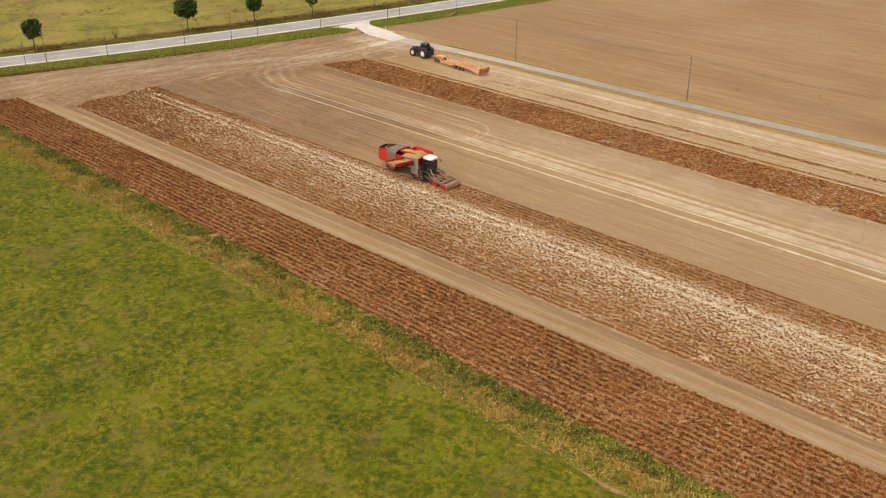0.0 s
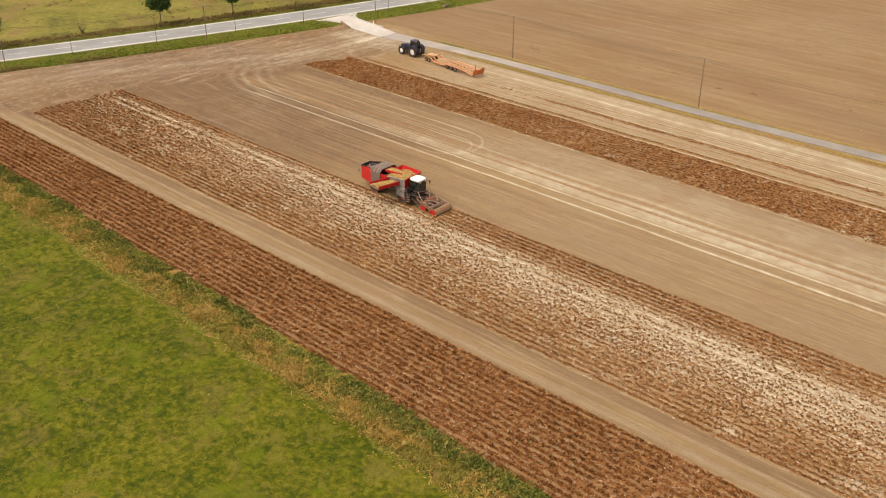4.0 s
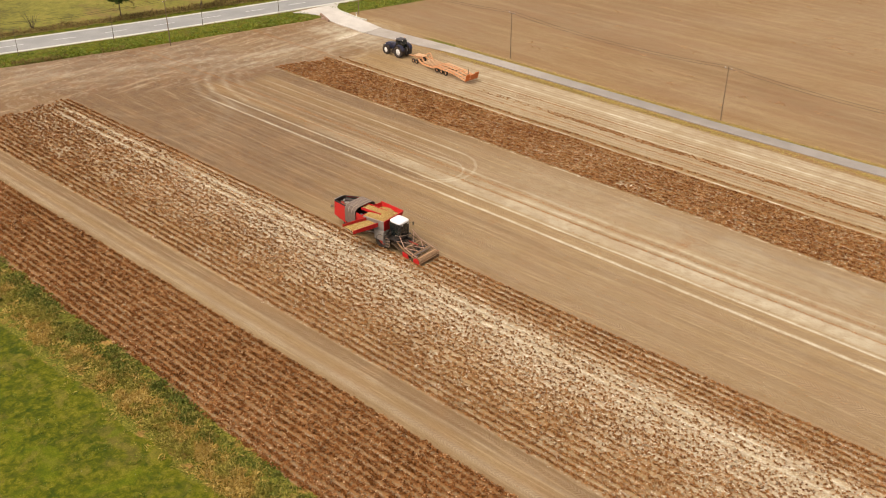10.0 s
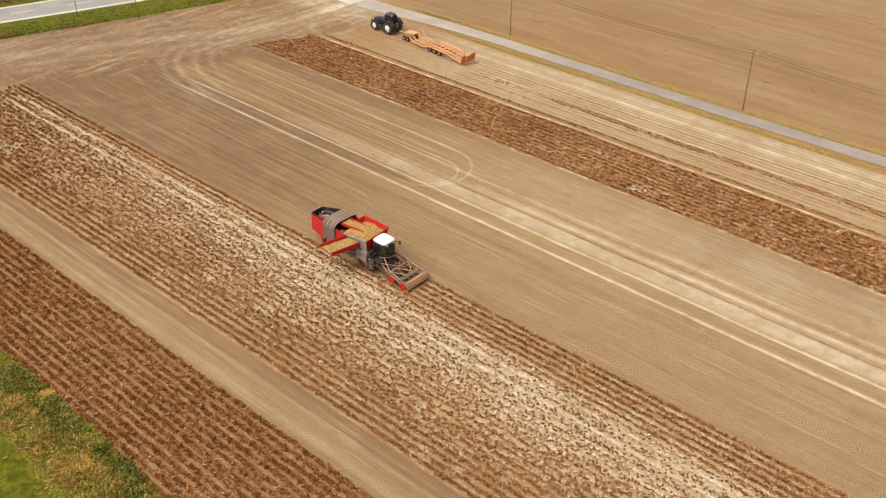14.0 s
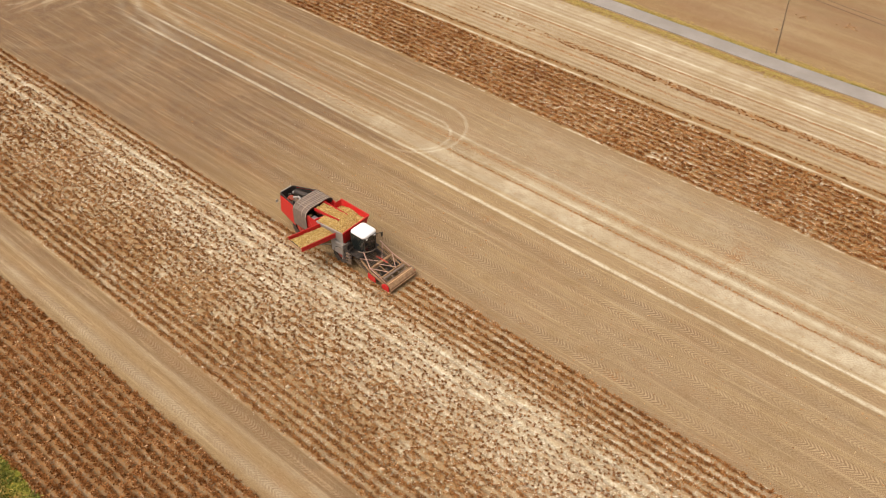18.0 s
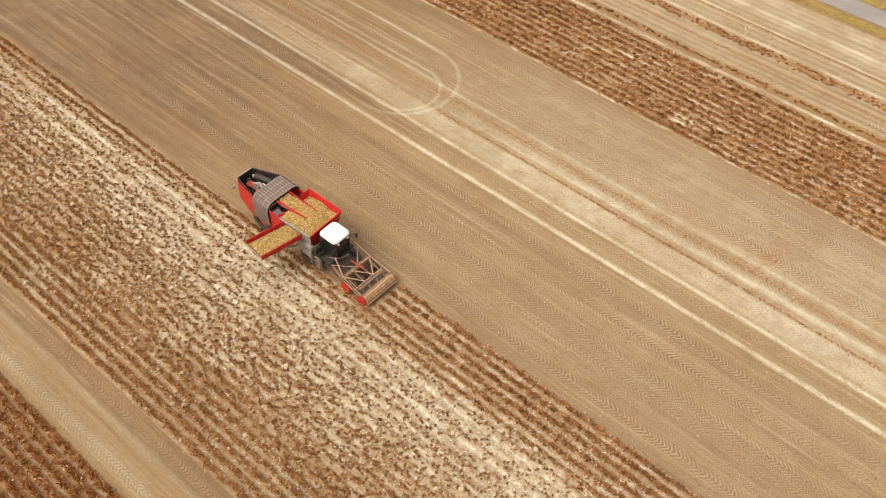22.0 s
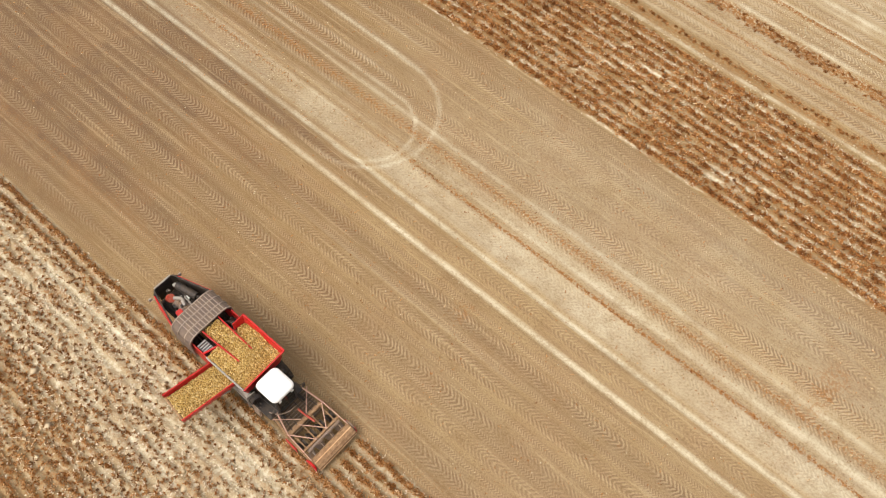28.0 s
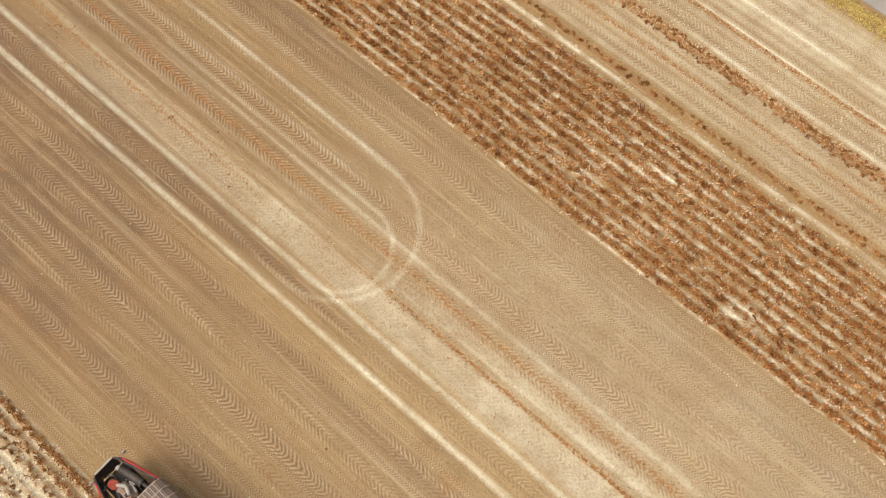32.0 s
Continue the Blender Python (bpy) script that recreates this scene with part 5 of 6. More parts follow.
    corners_lo = [(-8.5, -1.25), (-5.75, -1.25), (-5.75, 1.25), (-8.5, 1.25)]
    corners_hi = [(-8.7, -1.52), (-5.45, -1.52), (-5.45, 1.62), (-8.9, 1.62)]
    heights = [hi - 0.6, hi - 0.25, hi - 0.05, hi - 0.05]
    names = ("near_wall", "front_wall", "far_wall", "rear_wall")
    for i, wall in enumerate(names):
        j = (i + 1) % 4
        bm = B()
        a0, a1 = corners_lo[i], corners_lo[j]
        b0, b1 = corners_hi[i], corners_hi[j]
        top0, top1 = heights[i], heights[j]
        if wall == "rear_wall":
            slab(bm, [(*a0, lo), (a1[0], a1[1], lo), (b1[0], b1[1], 2.95), (b0[0], -0.6, 3.0), (b0[0], 0.75, 3.05), (b0[0], 0.8, 3.7), (*b0, top0)], 0.06)
        else:
            slab(bm, [(*a0, lo), (*a1, lo), (*b1, top1), (*b0, top0)], 0.06)
        part("hopper_" + wall, bm, RED if wall != "near_wall" else GREY, hv, "" if wall != "near_wall" else "bare grey hinged hopper wall")
    bm = B()
    box(bm, (-7.1, 0, 2.08), (2.8, 2.5, 0.08))
    part("hopper_floor", bm, DARK, hv)
    for i in range(4):
        j = (i + 1) % 4
        if i == 3:
            continue
        bm = B()
        bar(bm, (*corners_hi[i], heights[i] + 0.02), (*corners_hi[j], heights[j] + 0.02), 0.1, 0.09)
        part("hopper_rim", bm, RED if i else GREY, hv)
    potato_heap("hopper_potato_load", hv, (-8.65, -1.42, 3.0), (3.1, 0, 0), (0, 2.95, 0),
                lambda u, v: 0.22 + 0.42 * math.exp(-((u - 0.45) / 0.33) ** 2 - ((v - 0.5) / 0.42) ** 2) + 0.04 * math.sin(9 * u + 5 * v), 2600, 6)
    # unloading boom, lowered out to the south side
    boom = new("unloading_boom")
    boom.parent = hv
    boom.matrix_basis = pose(-7.35, -1.35, 2.55, 0, 0, -97)
    for s in (-1, 1):
        bm = B()
        slab(bm, [(0, s * 0.85, 0.0), (3.45, s * 0.9, 0.35), (3.45, s * 0.95, 0.75), (0, s * 0.92, 0.5)][::s], 0.05)
        part("boom_side", bm, RED, boom)
        bm = B()
        bar(bm, (0, s * 0.94, 0.52), (3.5, s * 0.97, 0.77), 0.08, 0.07)
        part("boom_rim", bm, RED, boom)
        for i in range(5):
            bm = B()
            bar(bm, (0.4 + 0.65 * i, s * 1.0, 0.1 + 0.065 * i), (0.4 + 0.65 * i, s * 1.03, 0.52 + 0.065 * i), 0.05, 0.05)
            part("boom_stiffener", bm, RED, boom)
    bm = B()
    slab(bm, [(0, -0.85, 0.05), (3.4, -0.9, 0.4), (3.4, 0.9, 0.4), (0, 0.85, 0.05)], 0.06)
    part("boom_belt", bm, DARK, boom)
    bm = B()
    rod(bm, (3.42, -0.93, 0.4), (3.42, 0.93, 0.4), 0.08, n=12)
    part("boom_roller", bm, MUDDY, boom)
    potato_heap("boom_potato_load", boom, (0.0, -0.82, 0.1), (3.35, 0, 0.35), (0, 1.64, 0), lambda u, v: 0.08 + 0.10 * math.sin(math.pi * v), 1300, 7)
    bm = B()
    rod(bm, (0.4, -0.7, -0.6), (1.7, -0.75, 0.1), 0.05, n=10)
    part("boom_ram", bm, BRIGHT, boom)
    bm = B()
    rod(bm, (0.4, 0.7, -0.6), (1.7, 0.75, 0.1), 0.05, n=10)
    part("boom_ram", bm, BRIGHT, boom)
    # grey tank and steps under the boom
    bm = B()
    box(bm, (-6.35, -1.3, 1.55), (1.5, 0.35, 1.25), 0.06)
    part("side_box", bm, GREY, hv, "grey sheet-metal side box")
    bm = B()
    slab(bm, [(-5.6, -1.6, 0.75), (-5.55, -1.0, 0.75), (-5.5, -0.95, 2.2), (-5.55, -1.55, 2.2)], 0.05)
    part("mud_guard", bm, GREY, hv)
    bm = B()
    for i in range(4):
        box(bm, (-5.0, -1.42, 0.6 + 0.33 * i), (0.5, 0.28, 0.04), 0.01)
    for x in (-5.25, -4.75):
        bar(bm, (x, -1.45, 0.5), (x, -1.3, 1.75), 0.05, 0.05)
    part("ladder", bm, STEEL, hv)
    bm = B()
    box(bm, (-4.7, -0.2, 1.7), (1.9, 2.5, 0.08), 0.01)
    part("platform", bm, DARK, hv)
    # cab
    cab = new("cab")
    cab.parent = hv
    cab.matrix_basis = pose(-4.35, -0.15, 1.75)
    bm = B()
    posts = [(-0.72, -0.72), (0.72, -0.62), (0.72, 0.62), (-0.72, 0.72)]
    for x, y in posts:
        bar(bm, (x, y, 0), (x * 1.05, y * 1.05, 1.75), 0.09, 0.09)
    for (x0, y0), (x1, y1) in zip(posts, posts[1:] + posts[:1]):
        bar(bm, (x0, y0, 0.05), (x1, y1, 0.05), 0.08, 0.1)
        bar(bm, (x0 * 1.05, y0 * 1.05, 1.72), (x1 * 1.05, y1 * 1.05, 1.72), 0.08, 0.08)
    part("cab_frame", bm, DARK, cab)
    for name, (i, j) in (("side_window", (0, 1)), ("windscreen", (1, 2)), ("side_window", (2, 3)), ("rear_window", (3, 0))):
        bm = B()
        (x0, y0), (x1, y1) = posts[i], posts[j]
        slab(bm, [(x0, y0, 0.1), (x1, y1, 0.1), (x1 * 1.05, y1 * 1.05, 1.7), (x0 * 1.05, y0 * 1.05, 1.7)], 0.012)
        part(name, bm, GLASS, cab, "dark tinted glass")
    bm = B()
    ring = []
    for k in range(4):
        sx, sy = ((1, 1), (-1, 1), (-1, -1), (1, -1))[k]
        for a in range(6):
            ang = radians(90 * k + 18 * a)
            ring.append((sx * 0.52 + 0.34 * math.cos(ang), sy * 0.46 + 0.36 * math.sin(ang)))
    loft(bm, [[(x * s, y * s, z) for x, y in ring] for s, z in ((0.94, 1.76), (1.0, 1.84), (1.0, 1.93), (0.93, 2.01), (0.7, 2.05))])
    part("cab_roof", bm, WHITE, cab, "plain white cab roof", smooth=True)
    bm = B()
    box(bm, (-0.15, 0, 0.35), (0.55, 0.55, 0.12), 0.05)
    box(bm, (-0.42, 0, 0.75), (0.14, 0.52, 0.75), 0.05)
    part("driver_seat", bm, DARK, cab)
    bm = B()
    rod(bm, (0.5, 0, 0.1), (0.38, 0, 0.75), 0.05)
    box(bm, (0.5, 0.4, 0.6), (0.12, 0.3, 0.35), 0.03)
    part("console", bm, DARK, cab)
    for s in (-1, 1):
        bm = B()
        bar(bm, (0.75, s * 0.65, 1.6), (0.95, s * 1.15, 1.55), 0.04, 0.04)
        box(bm, (0.97, s * 1.18, 1.35), (0.07, 0.22, 0.45), 0.03)
        part("mirror", bm, DARK, cab)
        bm = B()
        box(bm, (0.86, s * 0.45, 1.68), (0.08, 0.2, 0.12), 0.02)
        part("work_lamp", bm, LAMP, cab)
    bm = B()
    for a, b in zip(arc(0.1, 0, 1.15, -75, 5, 10), arc(0.1, 0, 1.15, -75, 5, 10)[1:]):
        rod(bm, (*a, 0.55), (*b, 0.55), 0.035, n=6)
    part("guard_rail", bm, STEEL, cab)
    for y in (0.9, 1.1, -1.0, -1.25):
        bm = B()
        rod(bm, (-0.6, y, 0.1), (-0.1, y * 1.1, 0.9), 0.05, n=8)
        box(bm, (-0.75, y, 0.5), (0.3, 0.22, 0.6), 0.04)
        part("valve_block", bm, DARK, cab)
    # digging header
    head = new("header")
    head.parent = hv
    for s in (-1, 1):
        bm = B()
        bar(bm, (-3.7, s * 1.2, 1.45), (-2.4, s * 1.42, 1.0), 0.12, 0.16)
        bar(bm, (-2.4, s * 1.42, 1.0), (-0.3, s * 1.5, 0.55), 0.1, 0.16)
        part("side_arm", bm, MUDDY, head)
        bm = B()
        slab(bm, [(-0.95, s * 1.56, 0.15), (-0.1, s * 1.58, 0.12), (-0.15, s * 1.58, 0.62), (-0.7, s * 1.57, 0.8), (-0.95, s * 1.56, 0.6)][::s], 0.05)
        part("side_plate", bm, RED, head, "scratched red side plate")
        bm = B()
        slab(bm, [(-2.6, s * 1.52, 0.35), (-1.7, s * 1.54, 0.3), (-1.75, s * 1.54, 0.8), (-2.6, s * 1.52, 0.95)][::s], 0.05)
        part("rear_plate", bm, RED if s < 0 else MUDDY, head)
        bm = B()
        rod(bm, (-0.55, s * 1.52, 0.42), (-0.55, s * 1.62, 0.42), 0.4, n=24)
        part("coulter_disc", bm, RED if s < 0 else STEEL, head)
        bm = B()
        rod(bm, (-3.6, s * 1.0, 2.3), (-2.5, s * 1.35, 1.3), 0.045, n=8)
        rod(bm, (-2.5, s * 1.35, 1.3), (-0.6, s * 1.45, 0.9), 0.03, n=8)
        part("lift_ram", bm, RUSTY, head)
        bm = B()
        rod(bm, (-3.7, s * 1.35, 1.7), (-2.6, s * 0.15, 1.3), 0.035, n=8)
        part("brace", bm, RUSTY, head)
    bm = B()
    bar(bm, (-2.55, -1.5, 1.15), (-2.55, 1.5, 1.15), 0.24, 0.2)
    part("rear_beam", bm, MUDDY, head)
    bm = B()
    bar(bm, (-1.3, -1.5, 0.9), (-1.3, 1.5, 0.9), 0.14, 0.12)
    part("front_beam", bm, MUDDY, head)
    for i in range(4):
        y = -1.125 + ROW * i
        bm = B()
        bar(bm, (-2.5, y, 1.15), (-1.0, y, 0.7), 0.08, 0.1)
        part("row_arm", bm, MUDDY, head)
        bm = B()
        rod(bm, (-1.75, y - 0.22, 0.62), (-1.75, y, 0.62), 0.34, 0.16, n=16)
        rod(bm, (-1.75, y, 0.62), (-1.75, y + 0.22, 0.62), 0.16, 0.34, n=16)
        part("ridge_roller", bm, DARK, head)
        bm = B()
        slab(bm, [(-1.2, y - 0.3, 0.25), (-0.55, y - 0.12, 0.02), (-0.55, y + 0.12, 0.02), (-1.2, y + 0.3, 0.25)], 0.03)
        part("share", bm, STEEL, head)
    for y in (-0.75, 0.0, 0.75):
        bm = B()
        rod(bm, (-1.15, y - 0.3, 0.78), (-1.15, y + 0.3, 0.78), 0.1, n=12)
        part("depth_roller", bm, STEEL, head)
    # the front drum, rough with caked soil and wound haulm
    bm = B()
    rings = []
    for i in range(30):
        y = -1.46 + 2.92 * i / 29
        rings.append([(-0.35 + (0.37 + 0.05 * rng.random()) * math.cos(a), y, 0.44 + (0.37 + 0.05 * rng.random()) * math.sin(a)) for a in (2 * math.pi * k / 26 for k in range(26))])
    loft(bm, rings)
    drum = part("front_drum", bm, MUDDY, head, "soil-caked front drum")
    for i in range(12):
        a = 2 * math.pi * i / 12
        bm = B()
        box(bm, (-0.35 + 0.41 * math.cos(a), 0, 0.44 + 0.41 * math.sin(a)), (0.06, 2.9, 0.05), 0.01)
        part("drum_rib", bm, TIMBER if i % 3 == 0 else MUDDY, drum)
    for y in (-1.05, -0.35, 0.4, 1.1):
        bm = B()
        rod(bm, (-1.35, y, 0.95), (-0.72, y, 0.62), 0.05, n=8)
        rod(bm, (-1.1, y - 0.16, 0.86), (-1.1, y + 0.16, 0.86), 0.11, n=12)
        part("drum_bracket", bm, STEEL, head)
    for y0, y1 in ((-1.3, -0.4), (-0.5, 0.5), (1.3, 0.4)):
        bm = B()
        rod(bm, (-2.5, y0, 1.28), (-1.25, y1, 1.0), 0.035, n=8)
        part("cross_stay", bm, RUSTY, head)
    bm = B()
    rod(bm, (-3.2, 0.1, 1.35), (-2.0, 0.25, 1.2), 0.07, n=10)
    part("header_ram", bm, RIM_RED, head)
    # solid sheet whose dark colour stands for the open gaps between the bars
    bm = B()
    slab(bm, [(-4.6, -1.25, 1.1), (-2.4, -1.3, 0.45), (-2.4, 1.3, 0.45), (-4.6, 1.25, 1.1)], 0.06)
    part("web_conveyor", bm, WEB, head)
    for i in range(12):
        bm = B()
        x = -4.5 + 0.18 * i
        rod(bm, (x, -1.25, 1.12 - 0.0532 * i), (x, 1.25, 1.12 - 0.0532 * i), 0.022, n=6)
        part("web_bar", bm, STEEL, head)
    bm = B()
    for i in range(6):
        y = -1.0 + 0.4 * i
        rod(bm, (-3.6, y * 0.8, 1.8), (-2.55, y, 1.3), 0.022, n=6)
    part("header_hoses", bm, DARK, head)


build_harvester()


# ---- the parked tractor: nose towards -x ----
def build_tractor():
    tr = thing("tractor", "dark blue tractor with white rims, parked on the soil", "tractor", at=pose(-134.7, 142.35, 0, 0, 0, 180))
    for x, y, r, w in ((1.5, 0.95, 0.78, 0.52), (1.5, -0.95, 0.78, 0.52), (-1.4, 0.98, 1.0, 0.66), (-1.4, -0.98, 1.0, 0.66)):
        build_wheel(tr, x, y, r, w, RIM, -1 if y > 0 else 1, "white rim")
    bm = B()
    prof = [(-0.48, 1.15), (0.48, 1.15), (0.5, 1.7), (0.38, 1.98), (-0.38, 1.98), (-0.5, 1.7)]
    loft(bm, [[(x, y * s, 1.15 + (z - 1.15) * k) for y, z in prof] for x, s, k in ((-0.3, 1.0, 1.08), (0.8, 0.98, 1.0), (1.9, 0.88, 0.85), (2.35, 0.75, 0.6))])
    bmesh.ops.recalc_face_normals(bm, faces=bm.faces)
    part("bonnet", bm, BLUE, tr)
    bm = B()
    box(bm, (0.4, 0, 0.95), (3.6, 0.55, 0.5), 0.06)
    box(bm, (-1.5, 0, 1.1), (1.0, 0.8, 0.7), 0.06)
    rod(bm, (1.5, -0.8, 0.78), (1.5, 0.8, 0.78), 0.14)
    rod(bm, (-1.4, -0.8, 1.0), (-1.4, 0.8, 1.0), 0.18)
    part("chassis", bm, DARK, tr)
    bm = B()
    box(bm, (2.62, 0, 0.95), (0.5, 0.9, 0.55), 0.06)
    part("front_weight", bm, DARK, tr)
    bm = B()
    box(bm, (2.33, 0, 1.35), (0.06, 0.6, 0.4), 0.02)
    part("grille", bm, DARK, tr)
    for s in (-1, 1):
        bm = B()
        box(bm, (2.3, s * 0.36, 1.45), (0.1, 0.16, 0.12), 0.02)
        part("headlight", bm, LAMP, tr)
        bm = B()
        rings = []
        for i in range(9):
            a = radians(20 + 140 * i / 8)
            cx, cz = -1.4 + 1.14 * math.cos(a), 1.0 + 1.14 * math.sin(a)
            rings.append([(cx, s * 0.62, cz), (cx, s * 1.3, cz), (cx * 1.0, s * 1.3, cz - 0.05), (cx, s * 0.62, cz - 0.05)])
        loft(bm, rings)
        bmesh.ops.recalc_face_normals(bm, faces=bm.faces)
        part("fender", bm, BLUE, tr)
        bm = B()
        for i in range(3):
            box(bm, (0.15, s * 0.85, 0.5 + 0.3 * i), (0.4, 0.25, 0.05), 0.01)
        bar(bm, (-0.05, s * 0.95, 0.45), (-0.05, s * 0.85, 1.3), 0.04, 0.04)
        part("step", bm, DARK, tr)
        bm = B()
        bar(bm, (-0.3, s * 0.75, 2.4), (-0.15, s * 1.25, 2.35), 0.04, 0.04)
        box(bm, (-0.13, s * 1.28, 2.2), (0.06, 0.2, 0.4), 0.02)
        part("mirror", bm, DARK, tr)
    cab = new("cab")
    cab.parent = tr
    cab.matrix_basis = pose(-1.05, 0, 1.35)
    posts = [(-0.72, -0.75), (0.75, -0.62), (0.75, 0.62), (-0.72, 0.75)]
    bm = B()
    for x, y in posts:
        bm = B()
        bar(bm, (x, y, 0), (x * 0.86, y * 0.88, 1.45), 0.08, 0.08)
        part("cab_post", bm, DARK, cab)
    for name, (i, j) in (("side_window", (0, 1)), ("windscreen", (1, 2)), ("side_window", (2, 3)), ("rear_window", (3, 0))):
        bm = B()
        (x0, y0), (x1, y1) = posts[i], posts[j]
        slab(bm, [(x0, y0, 0.15), (x1, y1, 0.15), (x1 * 0.865, y1 * 0.885, 1.41), (x0 * 0.865, y0 * 0.885, 1.41)], 0.012)
        part(name, bm, GLASS, cab, "dark tinted glass")
    bm = B()
    loft(bm, [[(x * k, y * k, z) for x, y in ((0.78, 0.5), (0.66, 0.66), (-0.6, 0.68), (-0.72, 0.55), (-0.72, -0.55), (-0.6, -0.68), (0.66, -0.66), (0.78, -0.5))] for k, z in ((0.95, 1.44), (1.0, 1.5), (0.97, 1.58), (0.8, 1.64))])
    bmesh.ops.recalc_face_normals(bm, faces=bm.faces)
    part("cab_roof", bm, NAVY, cab)
    for x, y in ((0.8, 0.5), (0.8, -0.5), (-0.8, 0.5), (-0.8, -0.5)):
        bm = B()
        box(bm, (x * 0.97, y, 1.55), (0.1, 0.22, 0.13), 0.02)
        part("work_lamp", bm, LAMP, cab)
    bm = B()
    rod(bm, (-0.4, -0.5, 1.75), (-0.4, -0.5, 1.92), 0.06)
    part("beacon", bm, ORANGE, cab)
    bm = B()
    box(bm, (-0.15, 0, 0.45), (0.5, 0.5, 0.14), 0.04)
    box(bm, (-0.38, 0, 0.8), (0.14, 0.48, 0.7), 0.04)
    part("driver_seat", bm, DARK, cab)
    bm = B()
    rod(bm, (-0.15, -0.62, 1.2), (-0.15, -0.62, 2.95), 0.06)
    part("exhaust", bm, STEEL, tr)
    for s in (-1, 1):
        bm = B()
        bar(bm, (-1.9, s * 0.4, 0.95), (-2.75, s * 0.45, 0.65), 0.07, 0.09)
        part("lower_link", bm, DARK, tr)
    bm = B()
    bar(bm, (-1.8, 0, 0.6), (-2.7, 0, 0.58), 0.14, 0.1)
    part("drawbar_hitch", bm, DARK, tr)


build_tractor()


# ---- the low-bed trailer: drawbar towards -x ----
def build_trailer():
    tl = thing("low_bed_trailer", "empty orange low-bed trailer with an open frame and upright rear ramps", "trailer", at=pose(-116.9, 140.7, 0, 0, 0, 173.8))
    # local x forward from the tail: tail slope, raised rear frame over three axles, low bed, neck, front axle, drawbar
    line_of = [(-0.3, 0.55), (2.6, 1.0), (6.6, 1.02), (7.6, 0.66), (10.3, 0.66), (11.2, 1.1), (12.9, 1.1)]
    for s in (-1, 1):
        for name, y, w, h in (("main_beam", 0.55, 0.14, 0.22), ("side_rail", 1.28, 0.14, 0.24)):
            bm = B()
            for (x0, z0), (x1, z1) in zip(line_of, line_of[1:]):
                if name == "side_rail" and x0 > 11:
                    continue
                y0, y1 = (y if x0 < 11 else y * 0.9), (y if x1 < 11 else y * 0.9)
                bar(bm, (x0, s * y0, z0 - h / 4), (x1, s * y1, z1 - h / 4), w, h)
            part(name, bm, ORANGE, tl)
        bm = B()
        bar(bm, (12.8, s * 0.5, 1.0), (13.7, 0, 0.75), 0.12, 0.14)
        bar(bm, (13.6, 0, 0.75), (15.0, 0, 0.66), 0.14 + 0.02 * s, 0.14)
        part("drawbar", bm, ORANGE, tl)
        for x in (4.6, 5.65, 6.7):
            build_wheel(tl, x, s * 1.02, 0.40, 0.32, RIM_ORANGE, -s)
        for x in (12.0, 12.8):
            build_wheel(tl, x, s * 0.86, 0.36, 0.28, RIM_ORANGE, -s)
        bm = B()
        bar(bm, (9.9, s * 1.0, 0.75), (10.7, s * 0.98, 1.75), 0.12, 0.14)
        bar(bm, (10.7, s * 0.98, 1.75), (11.9, s * 0.7, 1.2), 0.12, 0.14)
        part("neck_arch", bm, ORANGE, tl)
        bm = B()
        slab(bm, [(-0.35, s * 0.48, 0.42), (-0.62, s * 0.48, 1.5), (-0.62, s * 1.34, 1.5), (-0.35, s * 1.34, 0.42)][::s], 0.09)
        ramp = part("ramp", bm, RAMP, tl, "upright orange loading ramp")
        for i in range(4):
            bm = B()
            bar(bm, (-0.34 - 0.065 * i, s * 0.5, 0.6 + 0.25 * i), (-0.34 - 0.065 * i, s * 1.32, 0.6 + 0.25 * i), 0.05, 0.05)
            part("ramp_cleat", bm, RAMP, ramp)
        bm = B()
        box(bm, (-0.22, s * 1.1, 0.42), (0.08, 0.3, 0.14), 0.02)
        part("tail_lamp", bm, RED, tl)
    for x, z in ((-0.2, 0.58), (0.7, 0.7), (1.6, 0.86), (2.6, 1.0), (3.5, 1.02), (4.2, 1.02), (5.1, 1.02), (6.0, 1.02), (6.6, 1.02), (7.6, 0.66), (9.0, 0.66), (10.3, 0.68), (11.5, 1.1), (12.6, 1.1)):
        wide = 1.3 if x < 11 else 0.6
        bm = B()
        bar(bm, (x, -wide, z), (x, wide, z), 0.17, 0.14)
        part("cross_member", bm, ORANGE, tl)
    for s in (-1, 0, 1):
        bm = B()
        slab(bm, [(2.7, s * 0.9 - 0.11, 1.13), (6.5, s * 0.9 - 0.11, 1.15), (6.5, s * 0.9 + 0.11, 1.15), (2.7, s * 0.9 + 0.11, 1.13)], 0.05)
        part("wheel_plank", bm, TIMBER, tl)
        bm = B()
        slab(bm, [(-0.2, s * 0.9 - 0.10, 0.68), (2.6, s * 0.9 - 0.10, 1.12), (2.6, s * 0.9 + 0.10, 1.12), (-0.2, s * 0.9 + 0.10, 0.68)], 0.05)
        part("tail_plank", bm, TIMBER, tl)
    for i in range(6):
        bm = B()
        box(bm, (7.75 + 0.45 * i, 0, 0.84), (0.26, 2.4, 0.07), 0.012)
        part("deck_plank", bm, TIMBER, tl)
    bm = B()
    slab(bm, [(11.2, -0.75, 1.26), (13.0, -0.6, 1.26), (13.0, 0.6, 1.26), (11.2, 0.75, 1.26)], 0.06)
    part("neck_deck", bm, TIMBER, tl)
    bm = B()
    slab(bm, [(-0.38, -0.42, 0.45), (-0.38, 0.42, 0.45), (-0.62, 0.42, 1.4), (-0.62, -0.42, 1.4)], 0.07)
    part("middle_ramp", bm, RAMP, tl)
    bm = B()
